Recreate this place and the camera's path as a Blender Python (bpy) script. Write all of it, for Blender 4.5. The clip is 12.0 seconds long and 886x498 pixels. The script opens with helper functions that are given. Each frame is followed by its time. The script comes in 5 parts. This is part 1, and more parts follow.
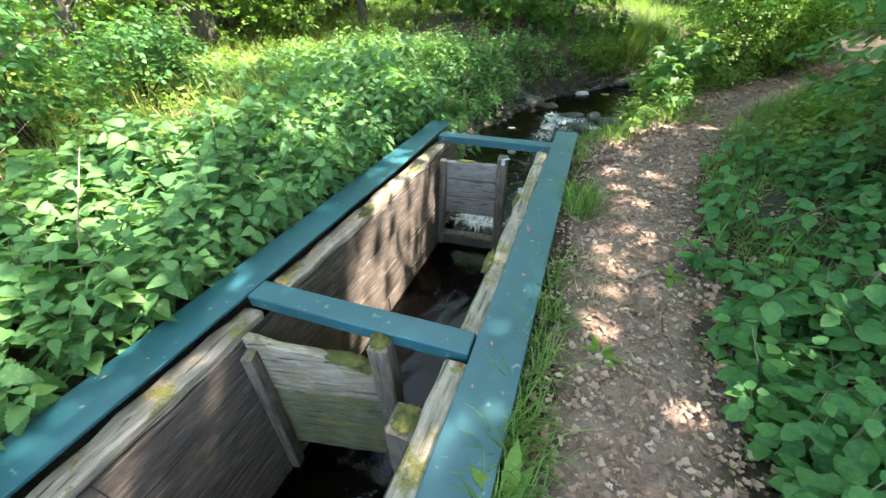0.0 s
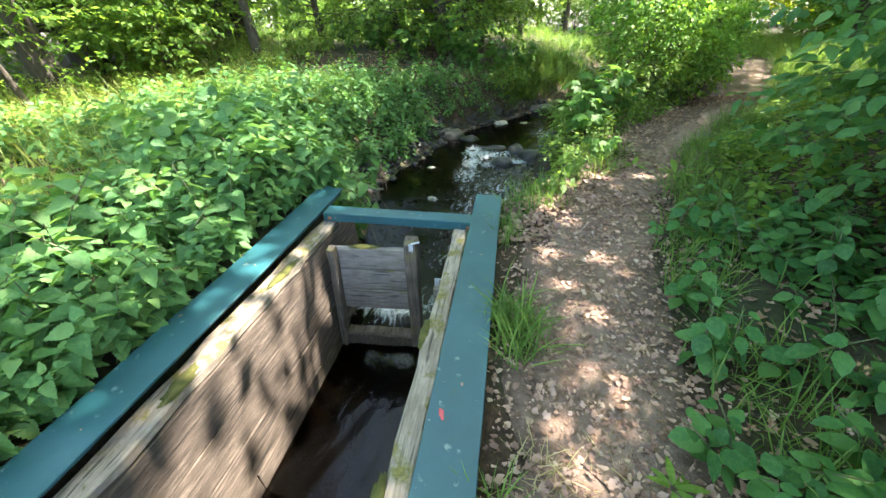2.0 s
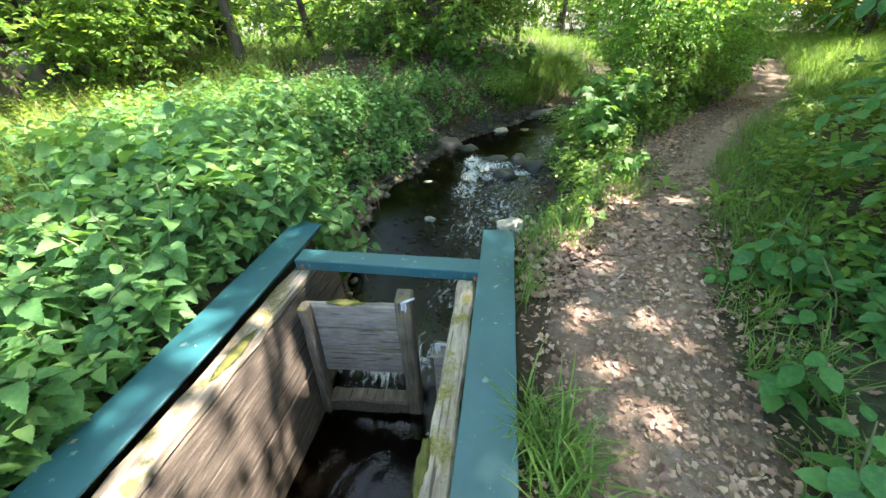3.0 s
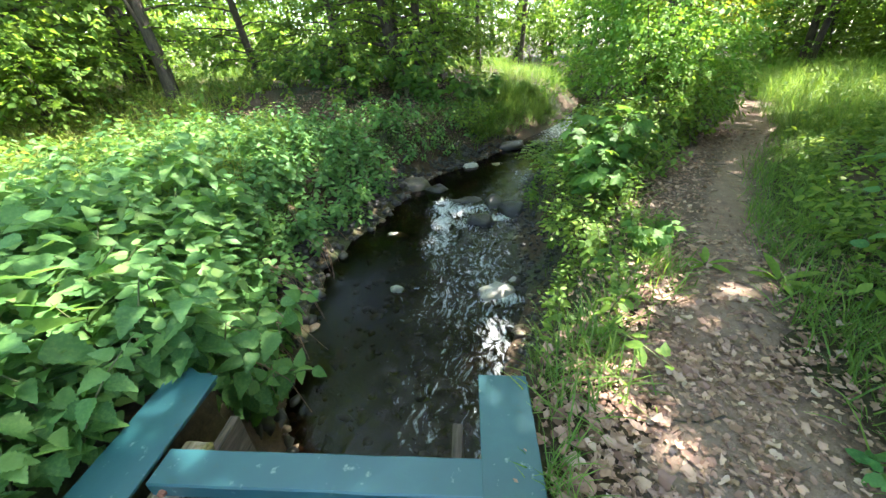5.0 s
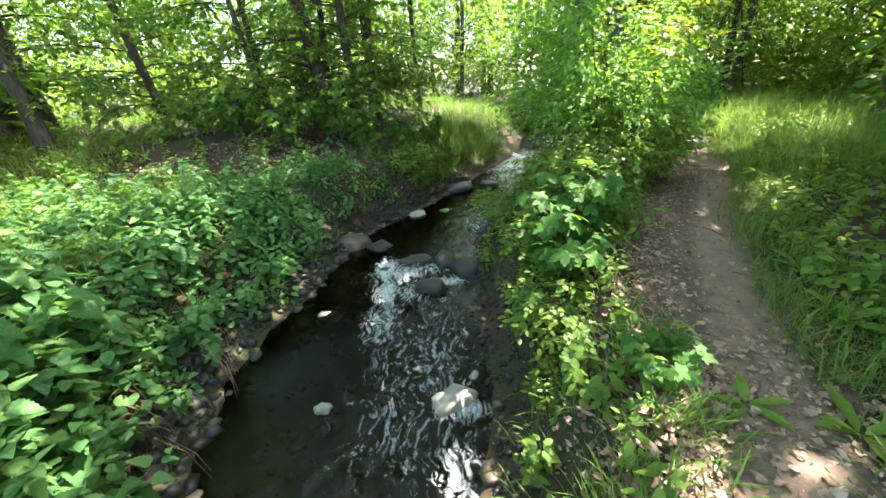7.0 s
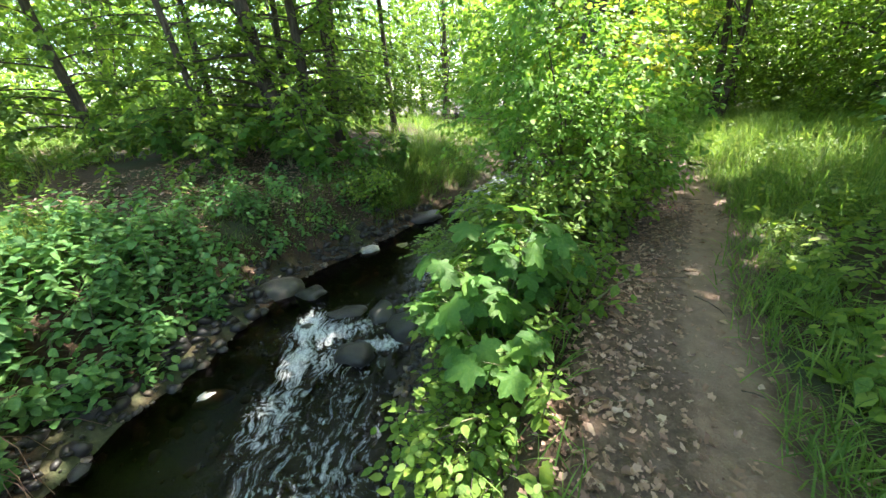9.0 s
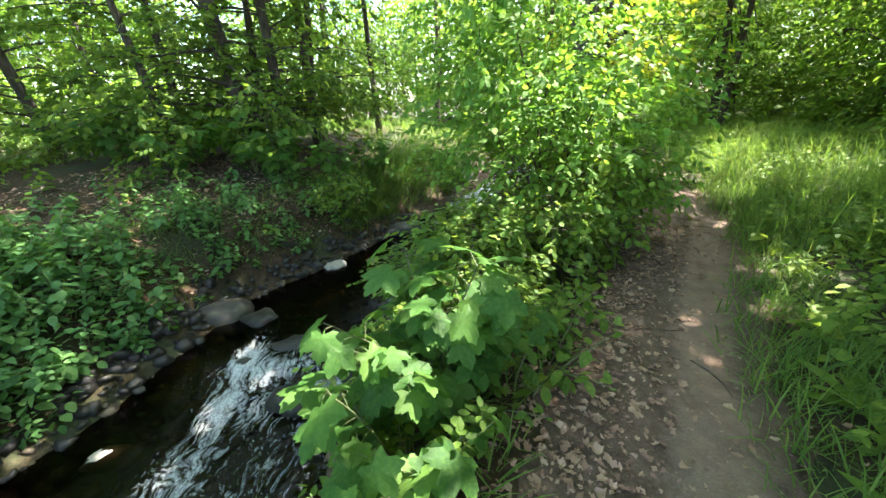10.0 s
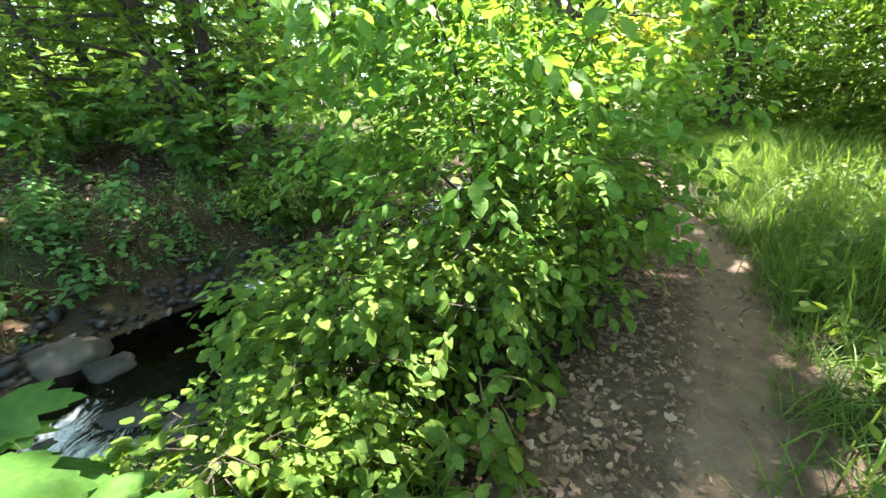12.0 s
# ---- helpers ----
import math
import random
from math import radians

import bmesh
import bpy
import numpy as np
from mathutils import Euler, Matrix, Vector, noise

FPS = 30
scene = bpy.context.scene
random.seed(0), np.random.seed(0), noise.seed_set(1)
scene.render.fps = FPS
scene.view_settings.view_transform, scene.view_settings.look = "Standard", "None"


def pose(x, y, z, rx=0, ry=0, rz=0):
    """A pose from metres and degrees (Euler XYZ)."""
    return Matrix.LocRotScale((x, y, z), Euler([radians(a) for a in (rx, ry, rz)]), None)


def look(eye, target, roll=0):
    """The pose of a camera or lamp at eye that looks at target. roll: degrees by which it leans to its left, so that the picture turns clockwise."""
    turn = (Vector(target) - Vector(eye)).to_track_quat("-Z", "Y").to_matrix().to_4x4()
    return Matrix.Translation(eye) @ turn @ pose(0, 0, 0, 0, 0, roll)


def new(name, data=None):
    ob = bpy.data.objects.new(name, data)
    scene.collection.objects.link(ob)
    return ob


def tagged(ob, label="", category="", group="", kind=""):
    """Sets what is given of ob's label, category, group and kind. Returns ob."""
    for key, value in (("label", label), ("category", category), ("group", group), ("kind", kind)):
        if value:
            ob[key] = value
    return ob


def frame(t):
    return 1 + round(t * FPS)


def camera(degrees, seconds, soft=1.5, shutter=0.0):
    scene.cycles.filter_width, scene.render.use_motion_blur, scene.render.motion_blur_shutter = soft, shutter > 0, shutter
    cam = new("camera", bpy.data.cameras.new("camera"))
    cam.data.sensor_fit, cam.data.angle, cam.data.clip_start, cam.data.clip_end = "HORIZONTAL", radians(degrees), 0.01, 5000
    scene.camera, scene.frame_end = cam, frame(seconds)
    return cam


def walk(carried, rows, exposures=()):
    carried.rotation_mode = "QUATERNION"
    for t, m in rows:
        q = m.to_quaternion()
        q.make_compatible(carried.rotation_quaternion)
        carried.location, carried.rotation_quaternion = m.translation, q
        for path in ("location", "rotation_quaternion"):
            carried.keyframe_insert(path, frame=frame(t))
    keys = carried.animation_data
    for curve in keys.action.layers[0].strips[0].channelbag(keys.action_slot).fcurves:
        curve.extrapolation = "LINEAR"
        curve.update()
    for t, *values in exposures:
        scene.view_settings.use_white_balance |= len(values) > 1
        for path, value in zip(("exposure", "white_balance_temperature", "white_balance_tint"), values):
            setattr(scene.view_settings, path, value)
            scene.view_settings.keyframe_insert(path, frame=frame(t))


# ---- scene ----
cam = camera(102.2, 12.0)
PATH = [
    (0, (0.316, 0.529, 1.332), (-0.303, 2.022, 0.154), -1.6),
    (0.5, (0.296, 0.753, 1.366), (-0.268, 2.274, 0.196), -1.3),
    (1, (0.31, 1.067, 1.37), (-0.135, 2.643, 0.222), -1.1),
    (1.5, (0.323, 1.368, 1.377), (-0.051, 2.983, 0.258), -1.4),
    (2, (0.267, 1.749, 1.366), (-0.057, 3.389, 0.268), -1.4),
    (2.5, (0.224, 2.058, 1.331), (-0.079, 3.711, 0.246), -1.6),
    (3, (0.137, 2.382, 1.329), (-0.179, 4.033, 0.245), -2.4),
    (3.2, (0.094, 2.503, 1.338), (-0.229, 4.147, 0.245), -2.5),
    (4.8, (-0.001, 3.379, 1.335), (-0.2, 5.096, 0.328), -3.1),
    (5, (-0.019, 3.49, 1.354), (-0.178, 5.222, 0.367), -2.8),
    (5.5, (-0.063, 3.728, 1.437), (-0.107, 5.49, 0.491), -2.4),
    (6, (-0.036, 4.027, 1.435), (-0.004, 5.808, 0.524), -2.3),
    (6.5, (0.022, 4.294, 1.449), (0.082, 6.086, 0.564), -2.9),
    (7, (0.132, 4.557, 1.442), (0.217, 6.361, 0.584), -3.4),
    (7.2, (0.185, 4.647, 1.421), (0.283, 6.46, 0.582), -3.2),
    (8.8, (0.893, 5.478, 1.38), (0.989, 7.32, 0.606), -3.6),
    (9, (0.989, 5.587, 1.354), (1.09, 7.431, 0.587), -3.3),
    (9.5, (1.22, 5.86, 1.354), (1.325, 7.707, 0.592), -3.0),
    (10, (1.443, 6.185, 1.334), (1.558, 8.034, 0.58), -2.3),
    (10.5, (1.665, 6.471, 1.257), (1.793, 8.321, 0.509), -1.3),
    (11, (1.852, 6.777, 1.232), (1.986, 8.622, 0.471), -0.4),
    (11.5, (2.006, 7.073, 1.217), (2.142, 8.914, 0.448), -0.2),
    (12, (2.252, 7.366, 1.197), (2.388, 9.205, 0.425), -0.2),
]
walk(cam, [(t, look(eye, target, roll)) for t, eye, target, roll in PATH], exposures=[(0, 3.58), (5.5, 3.6), (9.0, 3.36), (10.2, 3.46), (12, 3.62)])

# ---- world and sun ----
SUN_DIR = Vector((0.60, 0.32, 1.16)).normalized()   # towards the sun
sun_el = math.asin(SUN_DIR.z)
sun_az = math.atan2(SUN_DIR.x, SUN_DIR.y)
world = bpy.data.worlds.new("world")
scene.world = world
world.use_nodes = True
wn = world.node_tree
sky = wn.nodes.new("ShaderNodeTexSky")
sky.sky_type, sky.sun_disc = "NISHITA", False
sky.sun_elevation, sky.sun_rotation = sun_el, sun_az
sky.dust_density, sky.air_density = 2.0, 1.0
wn.nodes["Background"].inputs["Strength"].default_value = 0.15
wn.links.new(sky.outputs[0], wn.nodes["Background"].inputs["Color"])
sun = new("sun", bpy.data.lights.new("sun", "SUN"))
sun.data.energy, sun.data.angle, sun.data.color = 3.8, radians(0.5), (1.0, 0.93, 0.82)
sun.matrix_world = look(SUN_DIR * 40, (0, 0, 0))


# ---- materials ----
def material(name):
    m = bpy.data.materials.new(name)
    m.use_nodes = True
    t = m.node_tree
    return m, t, t.nodes["Principled BSDF"]


def node(t, kind, **values):
    n = t.nodes.new(kind)
    for k, v in values.items():
        n.inputs[k.replace("_", " ")].default_value = v
    return n


def ramp(t, source, stops):
    r = t.nodes.new("ShaderNodeValToRGB")
    e = r.color_ramp.elements
    while len(e) < len(stops):
        e.new(0.5)
    for k, (p, c) in enumerate(stops):
        e[k].position, e[k].color = p, (*c, 1)
    t.links.new(source, r.inputs[0])
    return r.outputs[0]


def coords(t, scale=(1, 1, 1), which="Object", jitter=False):
    c = t.nodes.new("ShaderNodeTexCoord")
    m = t.nodes.new("ShaderNodeMapping")
    m.inputs["Scale"].default_value = scale
    t.links.new(c.outputs[which], m.inputs[0])
    if jitter:
        o = t.nodes.new("ShaderNodeObjectInfo")
        k = t.nodes.new("ShaderNodeMath")
        k.operation = "MULTIPLY"
        k.inputs[1].default_value = 37.0
        t.links.new(o.outputs["Random"], k.inputs[0])
        t.links.new(k.outputs[0], m.inputs["Location"])
    return m.outputs[0]


def noise_tex(t, vec, scale, detail=4.0, rough=0.55):
    n = node(t, "ShaderNodeTexNoise", Scale=scale, Detail=detail, Roughness=rough)
    t.links.new(vec, n.inputs["Vector"])
    return n.outputs["Fac"]


def mix_col(t, fac, a, b, mode="MIX"):
    m = t.nodes.new("ShaderNodeMix")
    m.data_type, m.blend_type = "RGBA", mode
    for s, k in ((fac, 0), (a, 6), (b, 7)):
        if isinstance(s, (int, float)):
            m.inputs[k].default_value = s
        elif isinstance(s, tuple):
            m.inputs[k].default_value = (*s, 1)
        else:
            t.links.new(s, m.inputs[k])
    return m.outputs[2]


def bump(t, bsdf, height, strength=0.4, distance=0.01):
    b = node(t, "ShaderNodeBump", Strength=strength, Distance=distance)
    t.links.new(height, b.inputs["Height"])
    t.links.new(b.outputs[0], bsdf.inputs["Normal"])


def step(t, value, lo, hi):
    m = t.nodes.new("ShaderNodeMapRange")
    m.inputs["From Min"].default_value, m.inputs["From Max"].default_value = lo, hi
    t.links.new(value, m.inputs["Value"])
    return m.outputs[0]


def mult(t, a, b):
    m = t.nodes.new("ShaderNodeMath")
    m.operation = "MULTIPLY"
    for s, k in ((a, 0), (b, 1)):
        if isinstance(s, (int, float)):
            m.inputs[k].default_value = s
        else:
            t.links.new(s, m.inputs[k])
    return m.outputs[0]


def leaf_material(name, dark, mid, light, translucent=0.45, gloss=0.5):
    """Foliage: each leaf its own green, light shining through."""
    m, t, p = material(name)
    g = t.nodes.new("ShaderNodeNewGeometry")
    col = ramp(t, g.outputs["Random Per Island"], [(0.0, dark), (0.5, mid), (0.97, light)])
    v = noise_tex(t, coords(t, (1, 1, 1)), 3.0, 2)
    col = mix_col(t, mult(t, v, 0.35), col, tuple(c * 0.6 for c in dark))
    fine = noise_tex(t, coords(t), 55.0, 4, 0.65)
    col = mix_col(t, mult(t, step(t, fine, 0.45, 0.75), 0.4), col, tuple(c * 1.25 for c in light))
    bump(t, p, fine, 0.5, 0.006)
    t.links.new(col, p.inputs["Base Color"])
    p.inputs["Roughness"].default_value = gloss
    p.inputs["Specular IOR Level"].default_value = 0.22
    tr = t.nodes.new("ShaderNodeBsdfTranslucent")
    warm = mix_col(t, 1.0, col, (1.42, 1.3, 0.70), "MULTIPLY")
    t.links.new(warm, tr.inputs[0])
    mx = t.nodes.new("ShaderNodeMixShader")
    mx.inputs[0].default_value = translucent
    t.links.new(p.outputs[0], mx.inputs[1])
    t.links.new(tr.outputs[0], mx.inputs[2])
    t.links.new(mx.outputs[0], t.nodes["Material Output"].inputs[0])
    return m


NETTLE_LEAF = leaf_material("nettle_leaf", (0.058, 0.15, 0.05), (0.094, 0.218, 0.072), (0.18, 0.31, 0.095))
BANK_LEAF = leaf_material("bank_leaf", (0.08, 0.165, 0.033), (0.135, 0.24, 0.045), (0.245, 0.34, 0.062), 0.5)
SHRUB_LEAF = leaf_material("shrub_leaf", (0.042, 0.13, 0.04), (0.07, 0.188, 0.054), (0.13, 0.26, 0.072), 0.42, 0.45)
BUSH_LEAF = leaf_material("bush_leaf", (0.075, 0.19, 0.032), (0.13, 0.275, 0.048), (0.235, 0.385, 0.07), 0.48, 0.55)
MAPLE_LEAF = leaf_material("maple_leaf", (0.05, 0.135, 0.032), (0.08, 0.19, 0.042), (0.15, 0.27, 0.058), 0.52)
TREE_LEAF = leaf_material("tree_leaf", (0.06, 0.14, 0.026), (0.11, 0.215, 0.040), (0.21, 0.33, 0.062), 0.64, 0.55)
BEECH_LEAF = leaf_material("beech_leaf", (0.065, 0.14, 0.03), (0.12, 0.215, 0.045), (0.22, 0.32, 0.065), 0.62, 0.55)
# brighter, yellower leaf with the sunlight put into its colour
SUN_TINT_LEAF = leaf_material("sun_tint_leaf", (0.14, 0.22, 0.025), (0.24, 0.31, 0.035), (0.36, 0.40, 0.05), 0.6, 0.5)
GRASS_BLADE = leaf_material("grass_blade", (0.06, 0.13, 0.028), (0.105, 0.20, 0.042), (0.19, 0.28, 0.07), 0.4, 0.5)
DRY_BLADE = leaf_material("dry_blade", (0.22, 0.19, 0.09), (0.34, 0.29, 0.15), (0.46, 0.40, 0.24), 0.3, 0.6)
STRAW_BLADE = leaf_material("straw_blade", (0.10, 0.17, 0.04), (0.21, 0.27, 0.07), (0.38, 0.38, 0.14), 0.45, 0.5)
MEADOW_BLADE = leaf_material("meadow_blade", (0.075, 0.17, 0.032), (0.13, 0.25, 0.05), (0.23, 0.33, 0.085), 0.45, 0.5)


def litter_material():
    m, t, p = material("dead_leaf")
    g = t.nodes.new("ShaderNodeNewGeometry")
    col = ramp(t, g.outputs["Random Per Island"], [(0.0, (0.11, 0.055, 0.037)), (0.35, (0.245, 0.138, 0.095)), (0.7, (0.37, 0.228, 0.165)), (0.92, (0.43, 0.285, 0.205)), (1.0, (0.48, 0.36, 0.27))])
    v = noise_tex(t, coords(t), 40.0, 3)
    t.links.new(mix_col(t, mult(t, v, 0.5), col, (0.08, 0.045, 0.03)), p.inputs["Base Color"])
    p.inputs["Roughness"].default_value = 0.7
    return m


def soil_material():
    m, t, p = material("forest_soil")
    c = coords(t)
    big, small = noise_tex(t, c, 0.9, 5), noise_tex(t, c, 28.0, 6, 0.7)
    col = ramp(t, small, [(0.28, (0.015, 0.008, 0.0035)), (0.5, (0.043, 0.025, 0.0115)), (0.72, (0.085, 0.052, 0.027))])
    green = ramp(t, small, [(0.3, (0.015, 0.024, 0.008)), (0.7, (0.045, 0.052, 0.018))])
    t.links.new(mix_col(t, step(t, big, 0.48, 0.62), col, green), p.inputs["Base Color"])
    p.inputs["Roughness"].default_value = 0.95
    bump(t, p, small, 0.8, 0.03)
    return m


def path_material():
    m, t, p = material("trodden_earth")
    c = coords(t)
    big, mid, small = noise_tex(t, c, 1.3, 4), noise_tex(t, c, 9.0, 5, 0.65), noise_tex(t, c, 70.0, 4, 0.7)
    col = ramp(t, mid, [(0.3, (0.10, 0.06, 0.042)), (0.52, (0.175, 0.109, 0.078)), (0.75, (0.26, 0.172, 0.128))])
    col = mix_col(t, step(t, big, 0.4, 0.65), col, (0.18, 0.128, 0.097))
    col = mix_col(t, mult(t, step(t, small, 0.55, 0.7), 0.5), col, (0.26, 0.215, 0.175))
    brown = ramp(t, mid, [(0.3, (0.05, 0.03, 0.02)), (0.5, (0.095, 0.06, 0.042)), (0.72, (0.15, 0.10, 0.075))])
    brown = mix_col(t, mult(t, step(t, small, 0.52, 0.7), 0.6), brown, (0.20, 0.14, 0.105))
    tread = t.nodes.new("ShaderNodeAttribute")
    tread.attribute_name = "trodden"
    worn = t.nodes.new("ShaderNodeMath")
    worn.operation = "MULTIPLY_ADD"
    worn.inputs[1].default_value = 0.9
    t.links.new(mid, worn.inputs[0])
    t.links.new(tread.outputs["Fac"], worn.inputs[2])
    t.links.new(mix_col(t, step(t, worn.outputs[0], 0.6, 1.25), brown, col), p.inputs["Base Color"])
    p.inputs["Roughness"].default_value = 0.9
    bump(t, p, small, 0.7, 0.018)
    return m


def wood_material(name, dark, mid, pale, moss=0.0, axis=1, rough=0.85):
    """Weathered timber: grain along one axis, cracks, stains, moss on what faces up."""
    m, t, p = material(name)
    s = [48.0, 48.0, 48.0]
    s[axis] = 6.5
    grain = noise_tex(t, coords(t, tuple(s), jitter=True), 1.0, 6, 0.65)
    s2 = [60.0, 60.0, 60.0]
    s2[axis] = 2.6
    crack = noise_tex(t, coords(t, tuple(s2), jitter=True), 1.0, 3, 0.5)
    patch = noise_tex(t, coords(t, (1, 1, 1), jitter=True), 4.5, 5, 0.65)
    col = ramp(t, grain, [(0.22, dark), (0.5, mid), (0.8, pale)])
    col = mix_col(t, mult(t, step(t, patch, 0.45, 0.7), 0.65), col, dark)
    col = mix_col(t, mult(t, step(t, crack, 0.58, 0.66), 0.8), col, tuple(v * 0.25 for v in dark))
    if moss:
        g = t.nodes.new("ShaderNodeNewGeometry")
        sp = t.nodes.new("ShaderNodeSeparateXYZ")
        t.links.new(g.outputs["Normal"], sp.inputs[0])
        mn = noise_tex(t, coords(t, (1, 1, 1), jitter=True), 7.0, 6, 0.7)
        where = mult(t, step(t, mn, 0.63 - 0.10 * moss, 0.72 - 0.1 * moss), step(t, sp.outputs[2], -0.4, 0.6))
        fine = noise_tex(t, coords(t), 90.0, 3)
        mossc = ramp(t, fine, [(0.3, (0.06, 0.058, 0.012)), (0.7, (0.20, 0.165, 0.04))])
        col = mix_col(t, where, col, mossc)
    t.links.new(col, p.inputs["Base Color"])
    p.inputs["Roughness"].default_value = rough
    bump(t, p, grain, 0.7, 0.012)
    return m


def paint_material():
    m, t, p = material("blue_green_paint")
    c = coords(t)
    patch, fleck, fine = noise_tex(t, c, 2.2, 6, 0.65), noise_tex(t, c, 17.0, 4, 0.6), noise_tex(t, c, 120.0, 2)
    col = ramp(t, patch, [(0.3, (0.010, 0.054, 0.066)), (0.55, (0.014, 0.070, 0.083)), (0.75, (0.028, 0.096, 0.108))])
    col = mix_col(t, mult(t, step(t, fleck, 0.64, 0.70), 0.55), col, (0.22, 0.28, 0.26))
    col = mix_col(t, mult(t, step(t, fleck, 0.36, 0.30), 0.5), col, (0.03, 0.06, 0.05))
    t.links.new(col, p.inputs["Base Color"])
    p.inputs["Roughness"].default_value = 0.42
    bump(t, p, fine, 0.12, 0.003)
    return m


def bark_material():
    m, t, p = material("bark")
    c = coords(t, (9, 9, 1.6))
    n = noise_tex(t, c, 2.0, 6, 0.7)
    t.links.new(ramp(t, n, [(0.3, (0.022, 0.017, 0.013)), (0.55, (0.07, 0.055, 0.042)), (0.8, (0.13, 0.115, 0.09))]), p.inputs["Base Color"])
    p.inputs["Roughness"].default_value = 0.95
    bump(t, p, n, 1.0, 0.03)
    return m


def stem_material():
    m, t, p = material("green_stem")
    n = noise_tex(t, coords(t), 14.0, 3)
    t.links.new(ramp(t, n, [(0.3, (0.06, 0.09, 0.03)), (0.7, (0.14, 0.13, 0.06))]), p.inputs["Base Color"])
    p.inputs["Roughness"].default_value = 0.7
    return m


def stone_material(name, dark, pale, moss=(0.07, 0.08, 0.03), rough=0.6):
    m, t, p = material(name)
    a, b = noise_tex(t, coords(t, jitter=True), 5.0, 6, 0.65), noise_tex(t, coords(t, jitter=True), 45.0, 4, 0.7)
    col = mix_col(t, step(t, a, 0.35, 0.65), dark, pale)
    col = mix_col(t, mult(t, step(t, b, 0.5, 0.7), 0.5), col, tuple(v * 0.5 for v in dark))
    col = mix_col(t, mult(t, step(t, a, 0.58, 0.68), 0.5), col, moss)
    t.links.new(col, p.inputs["Base Color"])
    p.inputs["Roughness"].default_value = rough
    bump(t, p, b, 0.5, 0.012)
    return m


def water_material():
    """Dark peaty water: tinted see-through body, dimmed mirror gloss by Fresnel, white where it breaks and for painted
    sky glare.
    """
    m, t, p = material("stream_water")
    c = coords(t, (1.0, 0.5, 1.0))
    a, b = noise_tex(t, c, 8.0, 4, 0.6), noise_tex(t, c, 30.0, 3, 0.6)
    h = t.nodes.new("ShaderNodeMath")
    h.operation = "ADD"
    t.links.new(a, h.inputs[0])
    t.links.new(mult(t, b, 0.35), h.inputs[1])
    fast_ = t.nodes.new("ShaderNodeAttribute")
    fast_.attribute_name = "white_and_glare"
    bp = node(t, "ShaderNodeBump", Distance=0.06)
    t.links.new(step(t, fast_.outputs["Fac"], -0.15, 0.8), bp.inputs["Strength"])
    t.links.new(h.outputs[0], bp.inputs["Height"])
    see = t.nodes.new("ShaderNodeBsdfTransparent")
    see.inputs[0].default_value = (0.15, 0.12, 0.09, 1)
    gl = t.nodes.new("ShaderNodeBsdfGlossy")
    gl.inputs["Roughness"].default_value = 0.05
    # reflection dimmed by colour, standing in for leaves that would hide the sky
    gl.inputs["Color"].default_value = (0.66, 0.64, 0.62, 1)
    fr = t.nodes.new("ShaderNodeFresnel")
    fr.inputs["IOR"].default_value = 1.33
    for n in (gl, fr):
        t.links.new(bp.outputs[0], n.inputs["Normal"])
    mx = t.nodes.new("ShaderNodeMixShader")
    for o, k in ((fr, 0), (see, 1), (gl, 2)):
        t.links.new(o.outputs[0], mx.inputs[k])
    # broken strands drawn out along the flow
    wn_ = node(t, "ShaderNodeTexNoise", Scale=2.6, Detail=2.0)
    t.links.new(coords(t), wn_.inputs["Vector"])
    va = t.nodes.new("ShaderNodeVectorMath")
    va.operation = "MULTIPLY_ADD"
    va.inputs[1].default_value = (0.34, 0.34, 0)
    t.links.new(wn_.outputs["Color"], va.inputs[0])
    t.links.new(coords(t, (1.0, 0.32, 1.0)), va.inputs[2])
    strands = noise_tex(t, va.outputs[0], 24.0, 6, 0.68)
    lift = t.nodes.new("ShaderNodeMath")
    lift.operation = "MULTIPLY_ADD"
    lift.inputs[1].default_value = 0.46
    t.links.new(fast_.outputs["Fac"], lift.inputs[0])
    t.links.new(strands, lift.inputs[2])
    where = step(t, lift.outputs[0], 0.68, 0.92)
    fine = noise_tex(t, coords(t), 60.0, 4)
    t.links.new(ramp(t, fine, [(0.3, (0.20, 0.225, 0.25)), (0.7, (0.62, 0.64, 0.67))]), p.inputs["Base Color"])
    p.inputs["Roughness"].default_value = 0.3
    mf = t.nodes.new("ShaderNodeMixShader")
    t.links.new(mult(t, where, 0.85), mf.inputs[0])
    t.links.new(mx.outputs[0], mf.inputs[1])
    t.links.new(p.outputs[0], mf.inputs[2])
    t.links.new(mf.outputs[0], t.nodes["Material Output"].inputs[0])
    return m


def moss_material():
    m, t, p = material("moss")
    a, b = noise_tex(t, coords(t), 18.0, 4), noise_tex(t, coords(t), 160.0, 3, 0.7)
    col = ramp(t, a, [(0.3, (0.055, 0.06, 0.012)), (0.55, (0.12, 0.115, 0.022)), (0.75, (0.20, 0.165, 0.04))])
    t.links.new(mix_col(t, mult(t, b, 0.5), col, (0.02, 0.025, 0.006)), p.inputs["Base Color"])
    p.inputs["Roughness"].default_value = 1.0
    bump(t, p, b, 1.0, 0.01)
    return m


